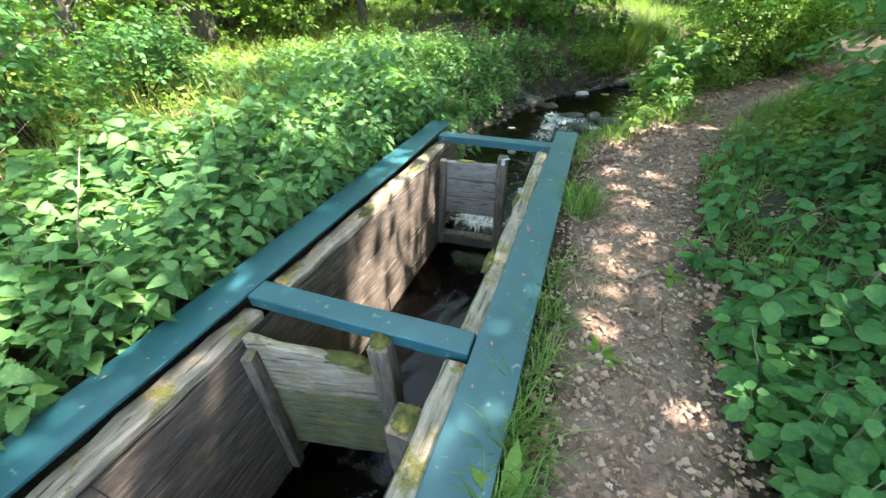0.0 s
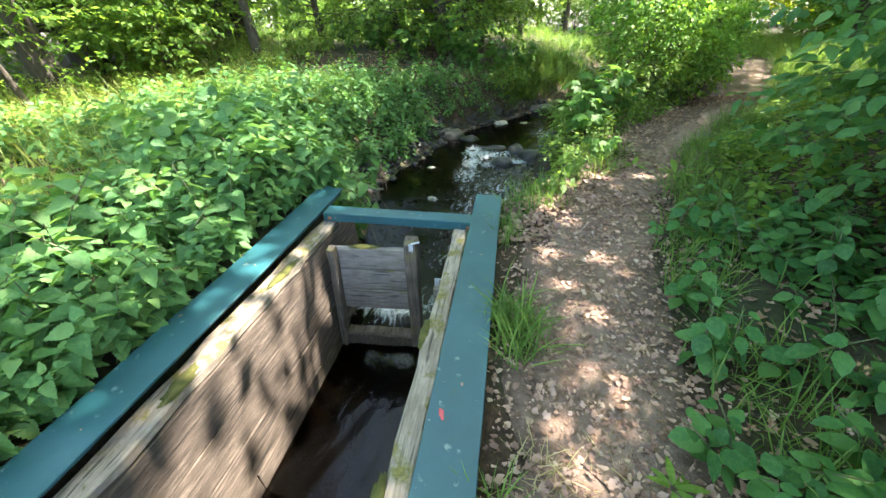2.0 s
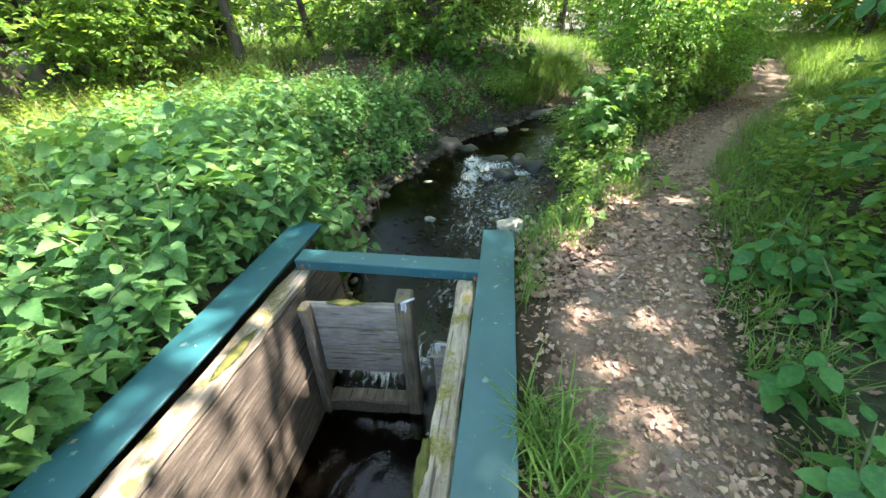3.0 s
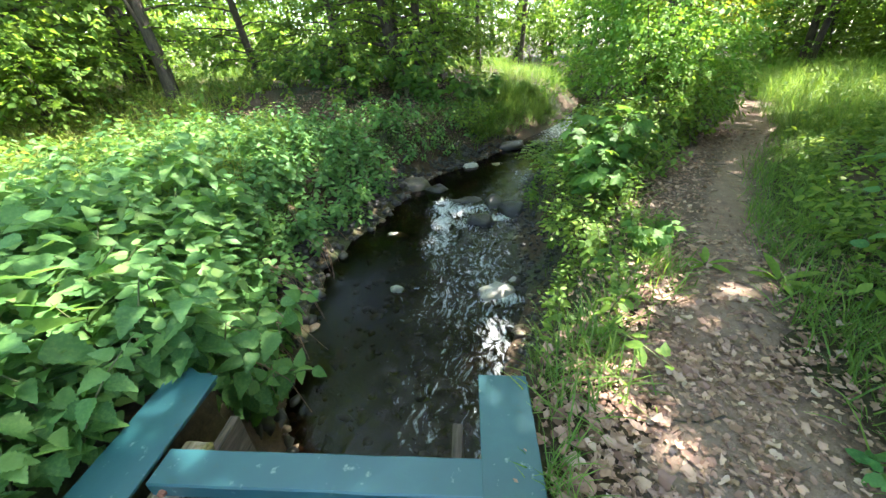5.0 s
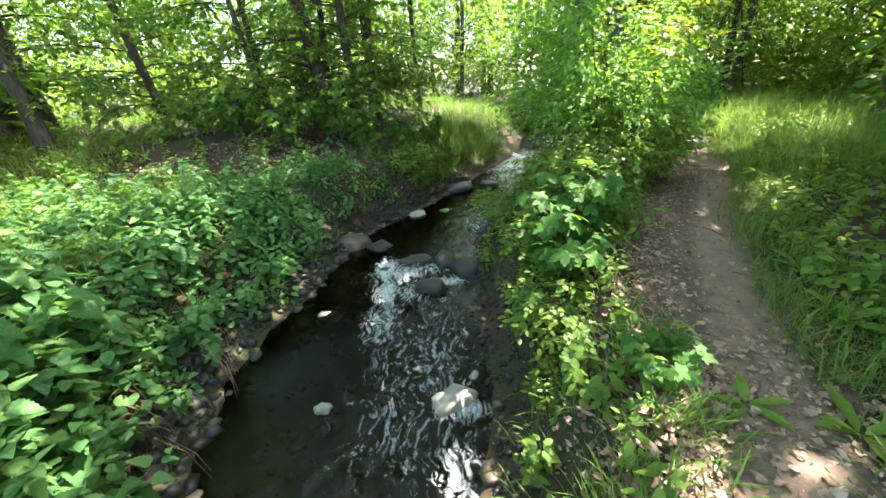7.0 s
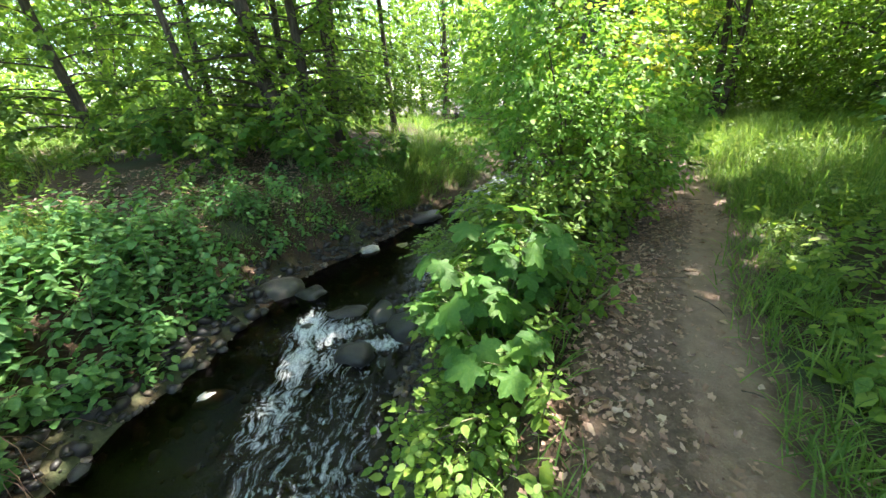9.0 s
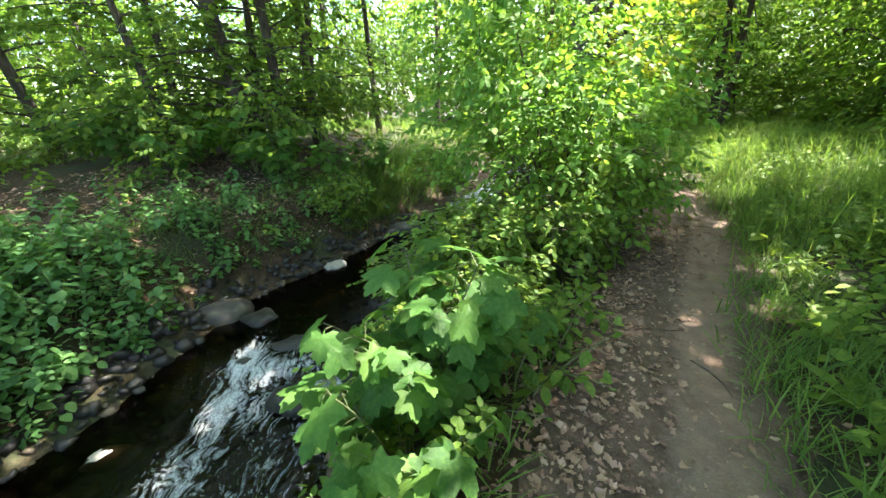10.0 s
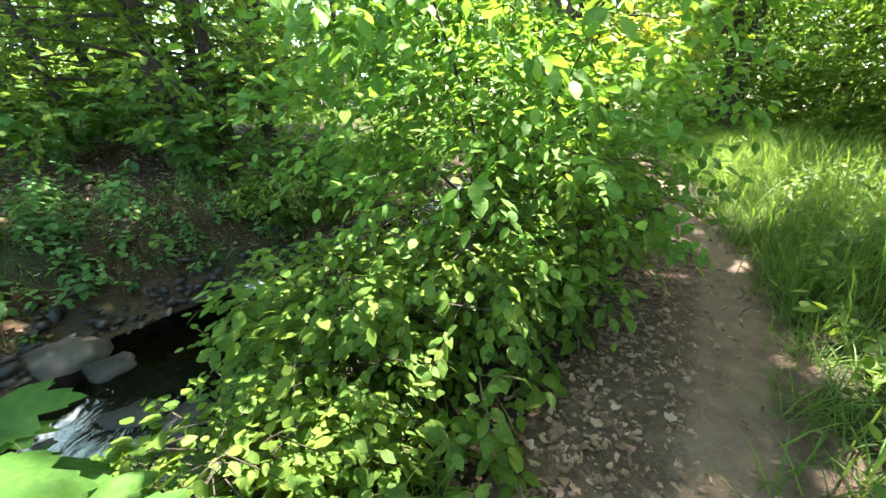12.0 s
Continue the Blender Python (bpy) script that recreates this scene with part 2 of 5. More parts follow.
MOSS = moss_material()
LITTER, SOIL, EARTH, PAINT = litter_material(), soil_material(), path_material(), paint_material()
BARK, STEM, WATER = bark_material(), stem_material(), water_material()
CAP_WOOD = wood_material("cap_wood", (0.11, 0.082, 0.06), (0.25, 0.205, 0.16), (0.42, 0.36, 0.295), moss=1.1)
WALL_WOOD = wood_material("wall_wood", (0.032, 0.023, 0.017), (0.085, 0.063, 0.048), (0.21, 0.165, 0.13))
GATE_WOOD = wood_material("gate_wood", (0.12, 0.09, 0.058), (0.28, 0.228, 0.162), (0.44, 0.375, 0.285), moss=1.2, axis=0)
GREY_WOOD = wood_material("grey_wood", (0.10, 0.083, 0.07), (0.20, 0.172, 0.148), (0.32, 0.285, 0.25), moss=0.5, axis=0)
ALGAE_WOOD = wood_material("algae_wood", (0.05, 0.052, 0.026), (0.125, 0.125, 0.06), (0.25, 0.235, 0.14), moss=1.6, axis=0)
POST_WOOD = wood_material("post_wood", (0.05, 0.038, 0.028), (0.12, 0.092, 0.07), (0.23, 0.19, 0.15), moss=1.0, axis=2)
STONE = stone_material("stream_stone", (0.02, 0.018, 0.014), (0.055, 0.049, 0.038))
PALE_STONE = stone_material("pale_stone", (0.17, 0.16, 0.14), (0.33, 0.315, 0.285))
WET_STONE = stone_material("wet_stone", (0.007, 0.006, 0.006), (0.021, 0.019, 0.017), moss=(0.028, 0.028, 0.016), rough=0.5)
BED_STONE = stone_material("bed_stone", (0.05, 0.038, 0.026), (0.16, 0.12, 0.08), rough=0.5)
OCHRE_STONE = stone_material("algae_stone", (0.10, 0.085, 0.02), (0.24, 0.21, 0.05), moss=(0.14, 0.14, 0.03), rough=0.4)
ZINC = stone_material("galvanised_metal", (0.35, 0.36, 0.37), (0.55, 0.56, 0.57), moss=(0.30, 0.28, 0.25), rough=0.4)
RED_PETAL = stone_material("red_leaf", (0.42, 0.05, 0.06), (0.60, 0.12, 0.12), moss=(0.5, 0.2, 0.2), rough=0.5)
RUST = stone_material("rusty_bolt", (0.14, 0.05, 0.03), (0.30, 0.12, 0.07), moss=(0.2, 0.08, 0.05), rough=0.8)


# ---- mesh helpers ----
rng = np.random.default_rng(7)


def mesh_np(name, verts, faces, mat, smooth=False):
    """A mesh from arrays: verts (n, 3), faces (m, k)."""
    verts, faces = np.asarray(verts, np.float32), np.asarray(faces, np.int32)
    me = bpy.data.meshes.new(name)
    me.vertices.add(len(verts))
    me.vertices.foreach_set("co", verts.ravel())
    k = faces.shape[1]
    me.loops.add(faces.size)
    me.loops.foreach_set("vertex_index", faces.ravel())
    me.polygons.add(len(faces))
    me.polygons.foreach_set("loop_start", np.arange(0, faces.size, k, dtype=np.int32))
    me.polygons.foreach_set("loop_total", np.full(len(faces), k, np.int32))
    if smooth:
        me.polygons.foreach_set("use_smooth", np.ones(len(faces), bool))
    me.update(calc_edges=True)
    me.materials.append(mat)
    return me


def mesh_bm(name, bm, mat, smooth=False):
    me = bpy.data.meshes.new(name)
    bm.normal_update()
    for f in bm.faces:
        f.smooth = smooth
    bm.to_mesh(me)
    bm.free()
    me.materials.append(mat)
    return me


def part(name, me, parent, label="", m=None):
    ob = new(name, me)
    ob.parent = parent
    if m is not None:
        ob.matrix_basis = m
    return tagged(ob, label)


def box_bm(size, bevel=0.006, cuts=(0, 0, 0), rough=0.0, seed=0):
    """A bevelled box centred on its own origin, its faces cut and roughened."""
    bm = bmesh.new()
    bmesh.ops.create_cube(bm, size=1.0)
    bmesh.ops.scale(bm, vec=size, verts=bm.verts)
    if bevel:
        bmesh.ops.bevel(bm, geom=list(bm.edges), offset=bevel, segments=1, affect="EDGES", profile=0.6)
    for axis, n in enumerate(cuts):
        for i in range(1, n + 1):
            co, no = [0, 0, 0], [0, 0, 0]
            co[axis], no[axis] = size[axis] * (i / (n + 1) - 0.5), 1
            bmesh.ops.bisect_plane(bm, geom=list(bm.verts) + list(bm.edges) + list(bm.faces), plane_co=co, plane_no=no)
    if rough:
        for v in bm.verts:
            q = v.co * 6 + Vector((seed * 3.7, seed, -seed))
            v.co += noise.noise_vector(q) * rough + noise.noise_vector(q * 4) * rough * 0.4
    return bm


def tube(points, radii, sides=6):
    """A tapered tube round a line: verts, quads."""
    pts, verts = [Vector(p) for p in points], []
    for i, p in enumerate(pts):
        d = (pts[min(i + 1, len(pts) - 1)] - pts[max(i - 1, 0)]).normalized()
        a = d.orthogonal().normalized()
        b = d.cross(a)
        for s in range(sides):
            w = 2 * math.pi * s / sides
            verts.append(p + (a * math.cos(w) + b * math.sin(w)) * radii[i])
    faces = [(i * sides + s, i * sides + (s + 1) % sides, (i + 1) * sides + (s + 1) % sides, (i + 1) * sides + s)
             for i in range(len(pts) - 1) for s in range(sides)]
    return np.array([tuple(v) for v in verts]), np.array(faces)


def join(pieces):
    vs, fs, n = [], [], 0
    for v, f in pieces:
        vs.append(v)
        fs.append(f + n)
        n += len(v)
    return np.concatenate(vs), np.concatenate(fs)


def turn(yaw, pitch, roll):
    """Rotation matrices (k, 3, 3): roll about the leaf's own length, then pitch, then yaw."""
    cy, sy, cp, sp, cr, sr = np.cos(yaw), np.sin(yaw), np.cos(pitch), np.sin(pitch), np.cos(roll), np.sin(roll)
    z, o = np.zeros_like(cy), np.ones_like(cy)
    rz = np.stack([np.stack([cy, -sy, z], -1), np.stack([sy, cy, z], -1), np.stack([z, z, o], -1)], -2)
    rx = np.stack([np.stack([o, z, z], -1), np.stack([z, cp, -sp], -1), np.stack([z, sp, cp], -1)], -2)
    ry = np.stack([np.stack([cr, z, sr], -1), np.stack([z, o, z], -1), np.stack([-sr, z, cr], -1)], -2)
    return rz @ rx @ ry


def scatter(shape, at, yaw, pitch, roll, size):
    """Copies of a leaf shape at many places, as one array of verts and of faces."""
    v, f = shape
    at, size = np.asarray(at, float), np.broadcast_to(np.asarray(size, float), (len(at),))
    r = turn(np.asarray(yaw, float), np.asarray(pitch, float), np.asarray(roll, float))
    out = np.einsum("kij,nj->kni", r, v) * size[:, None, None] + at[:, None, :]
    faces = f[None] + (np.arange(len(at)) * len(v))[:, None, None]
    return out.reshape(-1, 3), faces.reshape(-1, f.shape[1])


def blade_shape(outline, fold=0.18, droop=0.18):
    """A leaf of unit length along y, folded on its midrib. outline: (y, half width) rows between base and tip."""
    rows = [(0.0, 0.0), *outline, (1.0, 0.0)]
    verts, faces = [], []
    for y, w in rows:
        verts.append((0, y, -droop * y * y))
    n = len(rows)
    for side in (-1, 1):
        base = len(verts)
        for y, w in outline:
            verts.append((side * w, y, fold * w - droop * y * y))
        for i in range(n - 1):
            a, b = i, i + 1
            la, lb = (base + i - 1 if i > 0 else None), (base + i if i + 1 < n - 1 else None)
            if la is None:
                faces.append((a, lb, b) if side < 0 else (a, b, lb))
            elif lb is None:
                faces.append((a, la, b) if side < 0 else (a, b, la))
            else:
                faces += [(a, la, lb), (a, lb, b)] if side < 0 else [(a, lb, la), (a, b, lb)]
    return np.array(verts, float), np.array(faces)


NETTLE = blade_shape([(0.0, 0.10), (0.05, 0.25), (0.13, 0.28), (0.19, 0.37), (0.24, 0.30), (0.32, 0.36), (0.37, 0.28), (0.45, 0.32), (0.50, 0.235), (0.58, 0.265), (0.63, 0.18), (0.71, 0.20), (0.77, 0.115), (0.86, 0.10)], 0.30, 0.22)
OVATE = blade_shape([(0.2, 0.24), (0.55, 0.29), (0.85, 0.12)], 0.12, 0.12)
ROUND = blade_shape([(0.12, 0.22), (0.42, 0.36), (0.78, 0.21)], 0.16, 0.18)
SIMPLE = (np.array([(0, 0, 0), (-0.3, 0.5, 0.05), (0, 1, -0.1), (0.3, 0.5, 0.05)], float), np.array([(0, 2, 1), (0, 3, 2)]))
CURLED = (np.array([(0, 0, 0.02), (-0.16, 0.22, 0.10), (-0.30, 0.42, 0.06), (-0.14, 0.74, 0.14), (0.03, 1, 0.05), (0.20, 0.70, 0.03), (0.27, 0.40, 0.16), (0.14, 0.15, 0.05), (0, 0.5, 0.0)], float),
          np.array([(0, 8, 1), (1, 8, 2), (2, 8, 3), (3, 8, 4), (4, 8, 5), (5, 8, 6), (6, 8, 7), (7, 8, 0)]))


def dead_leaf(seed):
    """A ragged, curled dead leaf."""
    r = np.random.default_rng(seed)
    n = 11
    wide, curl = r.uniform(0.20, 0.42), r.uniform(0.4, 2.6)
    verts = [(0, 0.5, 0.0)]
    for k in range(n):
        a = 2 * math.pi * k / n + r.normal(0, 0.15)
        q = r.uniform(0.4, 1.0)
        x, y = wide * q * math.sin(a), 0.5 - 0.5 * q * math.cos(a)
        verts.append((x, y, curl * x * x + r.uniform(-0.03, 0.13) + 0.25 * (y - 0.5) ** 2))
    return np.array(verts, float), np.array([(0, 1 + (k + 1) % n, 1 + k) for k in range(n)])


DEAD = [dead_leaf(k) for k in range(12)]


def maple_shape():
    """A five-lobed leaf: toothed lobes round the palm, a crease along each main vein."""
    lobes = [(-125, 0.66), (-60, 0.92), (0, 1.0), (60, 0.92), (125, 0.66)]
    rim = [(-168, 0.20)]
    for k, (a, r) in enumerate(lobes):
        for da, q in ((-22, 0.73), (-16, 0.86), (-11, 0.82), (-5, 0.94), (0, 1.0), (5, 0.94), (11, 0.82), (16, 0.86), (22, 0.73)):
            rim.append((a + da * (0.8 if k in (0, 4) else 1.0), r * q))
        if k < 4:
            rim.append(((a + lobes[k + 1][0]) / 2, 0.58 if k in (1, 2) else 0.52))
    rim.append((168, 0.20))
    verts = [(0, 0.3, 0.02), (0, 0, 0)]
    for a, r in rim:
        w = radians(a)
        near = min(abs(a - b) for b, _ in lobes)
        verts.append((0.70 * r * math.sin(w), 0.3 + 0.7 * r * math.cos(w), 0.0018 * min(near, 30) * r - 0.15 * r * r))
    n = len(rim)
    faces = [(0, 2 + i + 1, 2 + i) for i in range(n - 1)] + [(0, 2, 1), (0, 1, n + 1)]
    return np.array(verts, float), np.array(faces)


MAPLE = maple_shape()
BLADE = (np.array([(-0.5, 0, 0), (0.5, 0, 0), (-0.42, 0.5, 0.0), (0.42, 0.5, 0.0), (-0.25, 0.8, -0.08), (0.25, 0.8, -0.08), (0.0, 1.0, -0.22)], float) * (0.035, 1, 1),
         np.array([(0, 1, 3), (0, 3, 2), (2, 3, 5), (2, 5, 4), (4, 5, 6)]))


# ---- the lie of the land ----
WATER_Y = [-3, 1.34, 1.46, 3.92, 4.06, 4.8, 9.0, 9.5, 12, 16, 60]
WATER_Z = [-1.32, -1.32, -1.19, -1.18, -1.06, -1.06, -1.20, -1.14, -1.14, -1.10, -1.0]
LEFT_Y = [-3, 4.62, 5.1, 5.55, 6.5, 7.4, 8.2, 9.0, 9.8, 10.8, 11.5, 12.8, 14.1, 15.2, 17, 20, 30]
LEFT_X = [-1.24, -1.24, -1.5, -1.65, -1.88, -2.03, -1.92, -1.62, -1.36, -1.15, -0.5, 0.5, 1.3, 2.1, 3.2, 4.4, 7]
RIGHT_Y = [-3, 4.62, 5.3, 6.1, 6.6, 7.5, 8.7, 10.2, 11.2, 12.1, 13.3, 14.5, 16, 19, 30]
RIGHT_X = [0.08, 0.05, 0.26, 0.52, 0.66, 0.78, 0.76, 1.05, 1.5, 2.0, 2.9, 3.9, 5.0, 6.6, 9.5]
PATH_L = [(0.40, -3), (0.40, 0), (0.41, 1.6), (0.38, 2.5), (0.42, 3.7), (0.75, 4.8), (1.08, 5.2), (1.50, 5.8), (2.07, 6.65), (2.54, 7.42), (3.0, 8.05), (3.75, 8.92), (4.4, 9.72), (4.93, 10.65), (5.6, 12.15), (6.6, 14.1), (7.5, 15.9)]
PATH_R = [(1.0, -3), (1.0, 0), (1.0, 1.5), (1.03, 2.5), (1.18, 3.7), (1.46, 4.65), (1.66, 5.1), (2.07, 5.85), (2.70, 6.95), (3.0, 7.45), (3.45, 8.02), (4.16, 8.82), (4.8, 9.67), (5.3, 10.55), (5.88, 12.05), (6.85, 13.95), (7.75, 15.75)]


def water_z(y):
    return np.interp(y, WATER_Y, WATER_Z)


def wave(x, y, f, s):
    return (np.sin(x * f + s) * np.cos(y * f * 1.13 - s * 1.7) + 0.6 * np.sin(x * f * 2.1 - y * f * 1.7 + s * 2.3)) / 1.6


def smooth01(t):
    t = np.clip(t, 0, 1)
    return t * t * (3 - 2 * t)


def path_mid(y):
    return 0.5 * (np.interp(y, [q[1] for q in PATH_L], [q[0] for q in PATH_L]) + np.interp(y, [q[1] for q in PATH_R], [q[0] for q in PATH_R]))


def ground_z(x, y):
    x, y = np.asarray(x, float), np.asarray(y, float)
    w, lx, rx = water_z(y), np.interp(y, LEFT_Y, LEFT_X), np.interp(y, RIGHT_Y, RIGHT_X)
    off = x - path_mid(y)
    base = -0.04 + 0.03 * wave(x, y, 1.1, 0.4) + 0.015 * wave(x, y, 3.7, 2.0)
    base = base + 0.45 * smooth01((off - 0.5) / 3.0) * smooth01((9.5 - y) / 3.0) + 0.06 * wave(x, y, 0.35, 1.0) * smooth01((np.abs(off) - 0.6) / 3)
    base = base + 0.12 * smooth01((off - 0.4) / 2.5) * smooth01((y - 9) / 3)
    left_top = base + 0.55 * smooth01((lx - x - 1.0) / 3.5) * smooth01((y - 10) / 3) - 0.10 * smooth01((y - 5.5) / 2) * smooth01((3.0 - (lx - x)) / 2) * smooth01((11 - y) / 2)
    open_ = smooth01((y - 4.6) / 1.0)
    tl = (lx - x) / (0.15 + 1.15 * open_)
    tr = (x - rx) / (0.14 + 0.70 * open_)
    rocky = 0.05 * open_ * wave(x, y, 5.3, 0.7)
    zl = w + 0.05 + (left_top - w - 0.05) * smooth01(tl * 0.9 + 0.1) + rocky * (tl < 1)
    zr = w + 0.05 + (base - w - 0.05) * smooth01(tr * 0.9 + 0.1) + rocky * (tr < 1)
    d = np.minimum(x - lx, rx - x)
    bed = w + 0.05 - 0.42 * smooth01(d / 0.5) + 0.05 * wave(x, y, 4.1, 1.3)
    z = np.where(x < lx, zl, np.where(x > rx, zr, bed))
    far = smooth01((y - 22) / 8)
    return z * (1 - far) + far * (base + 0.1)


def axis(lo, hi, step_, reach):
    inner = list(np.arange(lo, hi, step_))
    out, d, p = [], step_, hi
    while p < reach:
        out.append(p)
        d *= 1.25
        p += d
    low, d, p = [], step_, lo
    while p > -reach:
        d *= 1.25
        p -= d
        low.append(p)
    return np.array(low[::-1] + inner + out)


def grid_faces(nx, ny):
    i = np.arange(nx - 1)[None, :] + nx * np.arange(ny - 1)[:, None]
    return np.stack([i, i + 1, i + 1 + nx, i + nx], -1).reshape(-1, 4)


gx, gy = axis(-4.0, 6.5, 0.07, 400), axis(-2.2, 17.0, 0.085, 400)
X, Y = np.meshgrid(gx, gy)
Z = ground_z(X, Y)
ground = tagged(new("ground", mesh_np("ground", np.stack([X, Y, Z], -1).reshape(-1, 3), grid_faces(len(gx), len(gy)), SOIL, True)),
                "brown woodland soil with rotting leaves and a stream cut", "ground", kind="structure")


def strip(edge_a, edge_b, across, ystep=0.1, lift=0.012, wobble=0.09):
    """A sheet between two lines on the ground, with uneven edges."""
    ya, xa = [q[1] for q in edge_a], [q[0] for q in edge_a]
    yb, xb = [q[1] for q in edge_b], [q[0] for q in edge_b]
    s = np.arange(0, 1, 0.006)
    ca = np.stack([np.interp(s * (len(ya) - 1), range(len(ya)), xa), np.interp(s * (len(ya) - 1), range(len(ya)), ya)], -1)
    cb = np.stack([np.interp(s * (len(yb) - 1), range(len(yb)), xb), np.interp(s * (len(yb) - 1), range(len(yb)), yb)], -1)
    t = np.linspace(0, 1, across)
    p = ca[:, None] * (1 - t)[None, :, None] + cb[:, None] * t[None, :, None]
    edge = np.abs(t - 0.5) * 2
    p[..., 0] += (wobble * wave(p[..., 0] * 3, p[..., 1] * 3, 2.3, 0.3) + 0.45 * wobble * wave(p[..., 0], p[..., 1], 19.0, 1.3)) * edge[None, :] ** 2
    z = ground_z(p[..., 0], p[..., 1]) + lift * (1 - edge[None, :] ** 6 * 1.6)
    v = np.concatenate([p, z[..., None]], -1).reshape(-1, 3)
    return v, grid_faces(across, len(s))


EDGE_L = [(x - 0.06 - 0.42 * min(1, max(0, (y - 5.2) / 1.2)), y + 0.25 * min(1, max(0, (y - 5.2) / 1.2))) for x, y in PATH_L]
EDGE_R = [(x + 0.10 + 0.12 * min(1, max(0, (y - 5.2) / 1.2)), y - 0.08 * min(1, max(0, (y - 5.2) / 1.2))) for x, y in PATH_R]
v, f = strip(EDGE_L, EDGE_R, 25, lift=0.010, wobble=0.14)
half = 0.5 * (np.interp(v[:, 1], [q[1] for q in PATH_R], [q[0] for q in PATH_R]) - np.interp(v[:, 1], [q[1] for q in PATH_L], [q[0] for q in PATH_L]))
trod = 1 - smooth01((np.abs(v[:, 0] - path_mid(v[:, 1])) / half - 0.35) / 0.9)
me = mesh_np("path", v, f, EARTH, True)
me.attributes.new("trodden", "FLOAT", "POINT").data.foreach_set("value", trod.astype(np.float32))
path = tagged(new("path", me), "narrow footpath of trodden grey-brown earth", "path", kind="structure")

# water: one sheet, rippled where it runs fast
wy = np.concatenate([np.arange(-2.2, 13, 0.045), np.arange(13, 21, 0.15)])
t = np.linspace(0, 1, 44)
lx, rx = np.interp(wy, LEFT_Y, LEFT_X) - 0.06, np.interp(wy, RIGHT_Y, RIGHT_X) + 0.05
WX = lx[:, None] * (1 - t) + rx[:, None] * t
WY = np.repeat(wy[:, None], len(t), 1)
fast = smooth01((t[None, :] - 0.35) / 0.2) * smooth01((WY - 4.6) / 1.2) * smooth01((10.0 - WY) / 0.8)
WZ = water_z(WY) + (0.004 + 0.016 * fast) * (wave(WX * 2.2, WY, 9.0, 0.2) + 0.7 * wave(WX, WY * 1.2, 21.0, 1.1)) + 0.008 * fast * wave(WX, WY, 37.0, 3.0)
# white water; the broad patch at (3.3, 15.5) paints the sky's reflection upstream
WHITE = ((-0.50, 9.45, 0.14, 0.30, 1.0), (-0.50, 8.85, 0.16, 0.35, 0.85), (-0.50, 8.2, 0.20, 0.5, 0.62), (0.42, 9.02, 0.32, 0.12, 0.8), (0.0, 9.35, 0.40, 0.12, 0.7), (-0.15, 8.8, 0.3, 0.3, 0.55), (-0.35, 7.7, 0.25, 0.7, 0.42), (0.3, 7.8, 0.3, 0.8, 0.34),
         (0.36, 6.72, 0.2, 0.1, 0.75), (0.25, 6.1, 0.2, 0.4, 0.55), (-0.3, 9.3, 0.35, 0.22, 0.8), (-0.3, 6.6, 0.35, 0.5, 0.42), (-0.1, 5.6, 0.4, 0.6, 0.30), (0.15, 7.2, 0.40, 1.9, 0.41), (0.2, 5.5, 0.32, 0.8, 0.44), (-0.35, 5.3, 0.3, 0.5, 0.3), (1.1, 10.6, 0.25, 0.9, 0.5), (3.3, 15.5, 1.0, 2.2, 0.85), (-0.25, 2.6, 0.12, 1.0, 0.22), (-0.3, 0.9, 0.2, 0.5, 0.25), (-0.75, 4.3, 0.3, 0.2, 0.9))
white = np.zeros_like(WX)
for x, y, sx, sy, k in WHITE:
    white = np.maximum(white, k * np.exp(-((WX - x) / sx) ** 2 / 2 - ((WY - y) / sy) ** 2 / 2))
me = mesh_np("water", np.stack([WX, WY, WZ], -1).reshape(-1, 3), grid_faces(len(t), len(wy)), WATER, True)
me.attributes.new("white_and_glare", "FLOAT", "POINT").data.foreach_set("value", white.ravel().astype(np.float32))
water = tagged(new("water", me), "dark clear stream water with ripples, white water and painted sky glare", "stream", kind="structure")


# ---- the timber channel ----
def steel_frame():
    """Painted steel rails along both sides, tied by crossbars."""
    top = tagged(new("steel_frame"), "blue-green painted steel frame over a timber channel", "frame")
    for x0, x1, web in ((-1.43, -1.19, -1.345), (0.03, 0.265, 0.155)):
        bm = box_bm((x1 - x0, 6.25, 0.014), 0.003, (2, 30, 0), 0.0025, 3)
        if x0 > 0:
            for v in bm.verts:
                u = (v.co.y + 3.125) / 6.25
                v.co.x += 0.035 - 0.055 * u - (0.022 * u if v.co.x > 0 else 0)
        else:
            for v in bm.verts:
                v.co.x -= 0.03 * ((v.co.y + 3.125) / 6.25) ** 8
                if v.co.y > 3.1 and v.co.x > 0:
                    v.co.y -= 0.04
        rail = part("rail", mesh_bm("rail", bm, PAINT), top, m=pose((x0 + x1) / 2, 4.63 - 3.125, 0.038))
        bm = box_bm((0.15, 6.22, 0.075), 0.004, (0, 12, 0), 0.002, 5)
        part("web", mesh_bm("web", bm, PAINT), rail, "shaded folded side of the rail", pose(web - (x0 + x1) / 2, 0, -0.045))
    for y, yaw in ((1.515, 2.6), (4.178, 0.6)):
        bm = box_bm((1.215, 0.135, 0.075), 0.006, (8, 0, 0), 0.002, y)
        part("crossbar", mesh_bm("crossbar", bm, PAINT), top, m=pose(-0.58, y, 0.005, 0, 0, yaw))
        for x in (-1.13, 0.0):
            bm = bmesh.new()
            bmesh.ops.create_cone(bm, cap_ends=True, segments=6, radius1=0.016, radius2=0.014, depth=0.02)
            part("bolt", mesh_bm("bolt", bm, RUST), top, "rusty bolt head", pose(x, y - 0.078, 0.0, 90, 0, 0))
    return top


steel_frame()


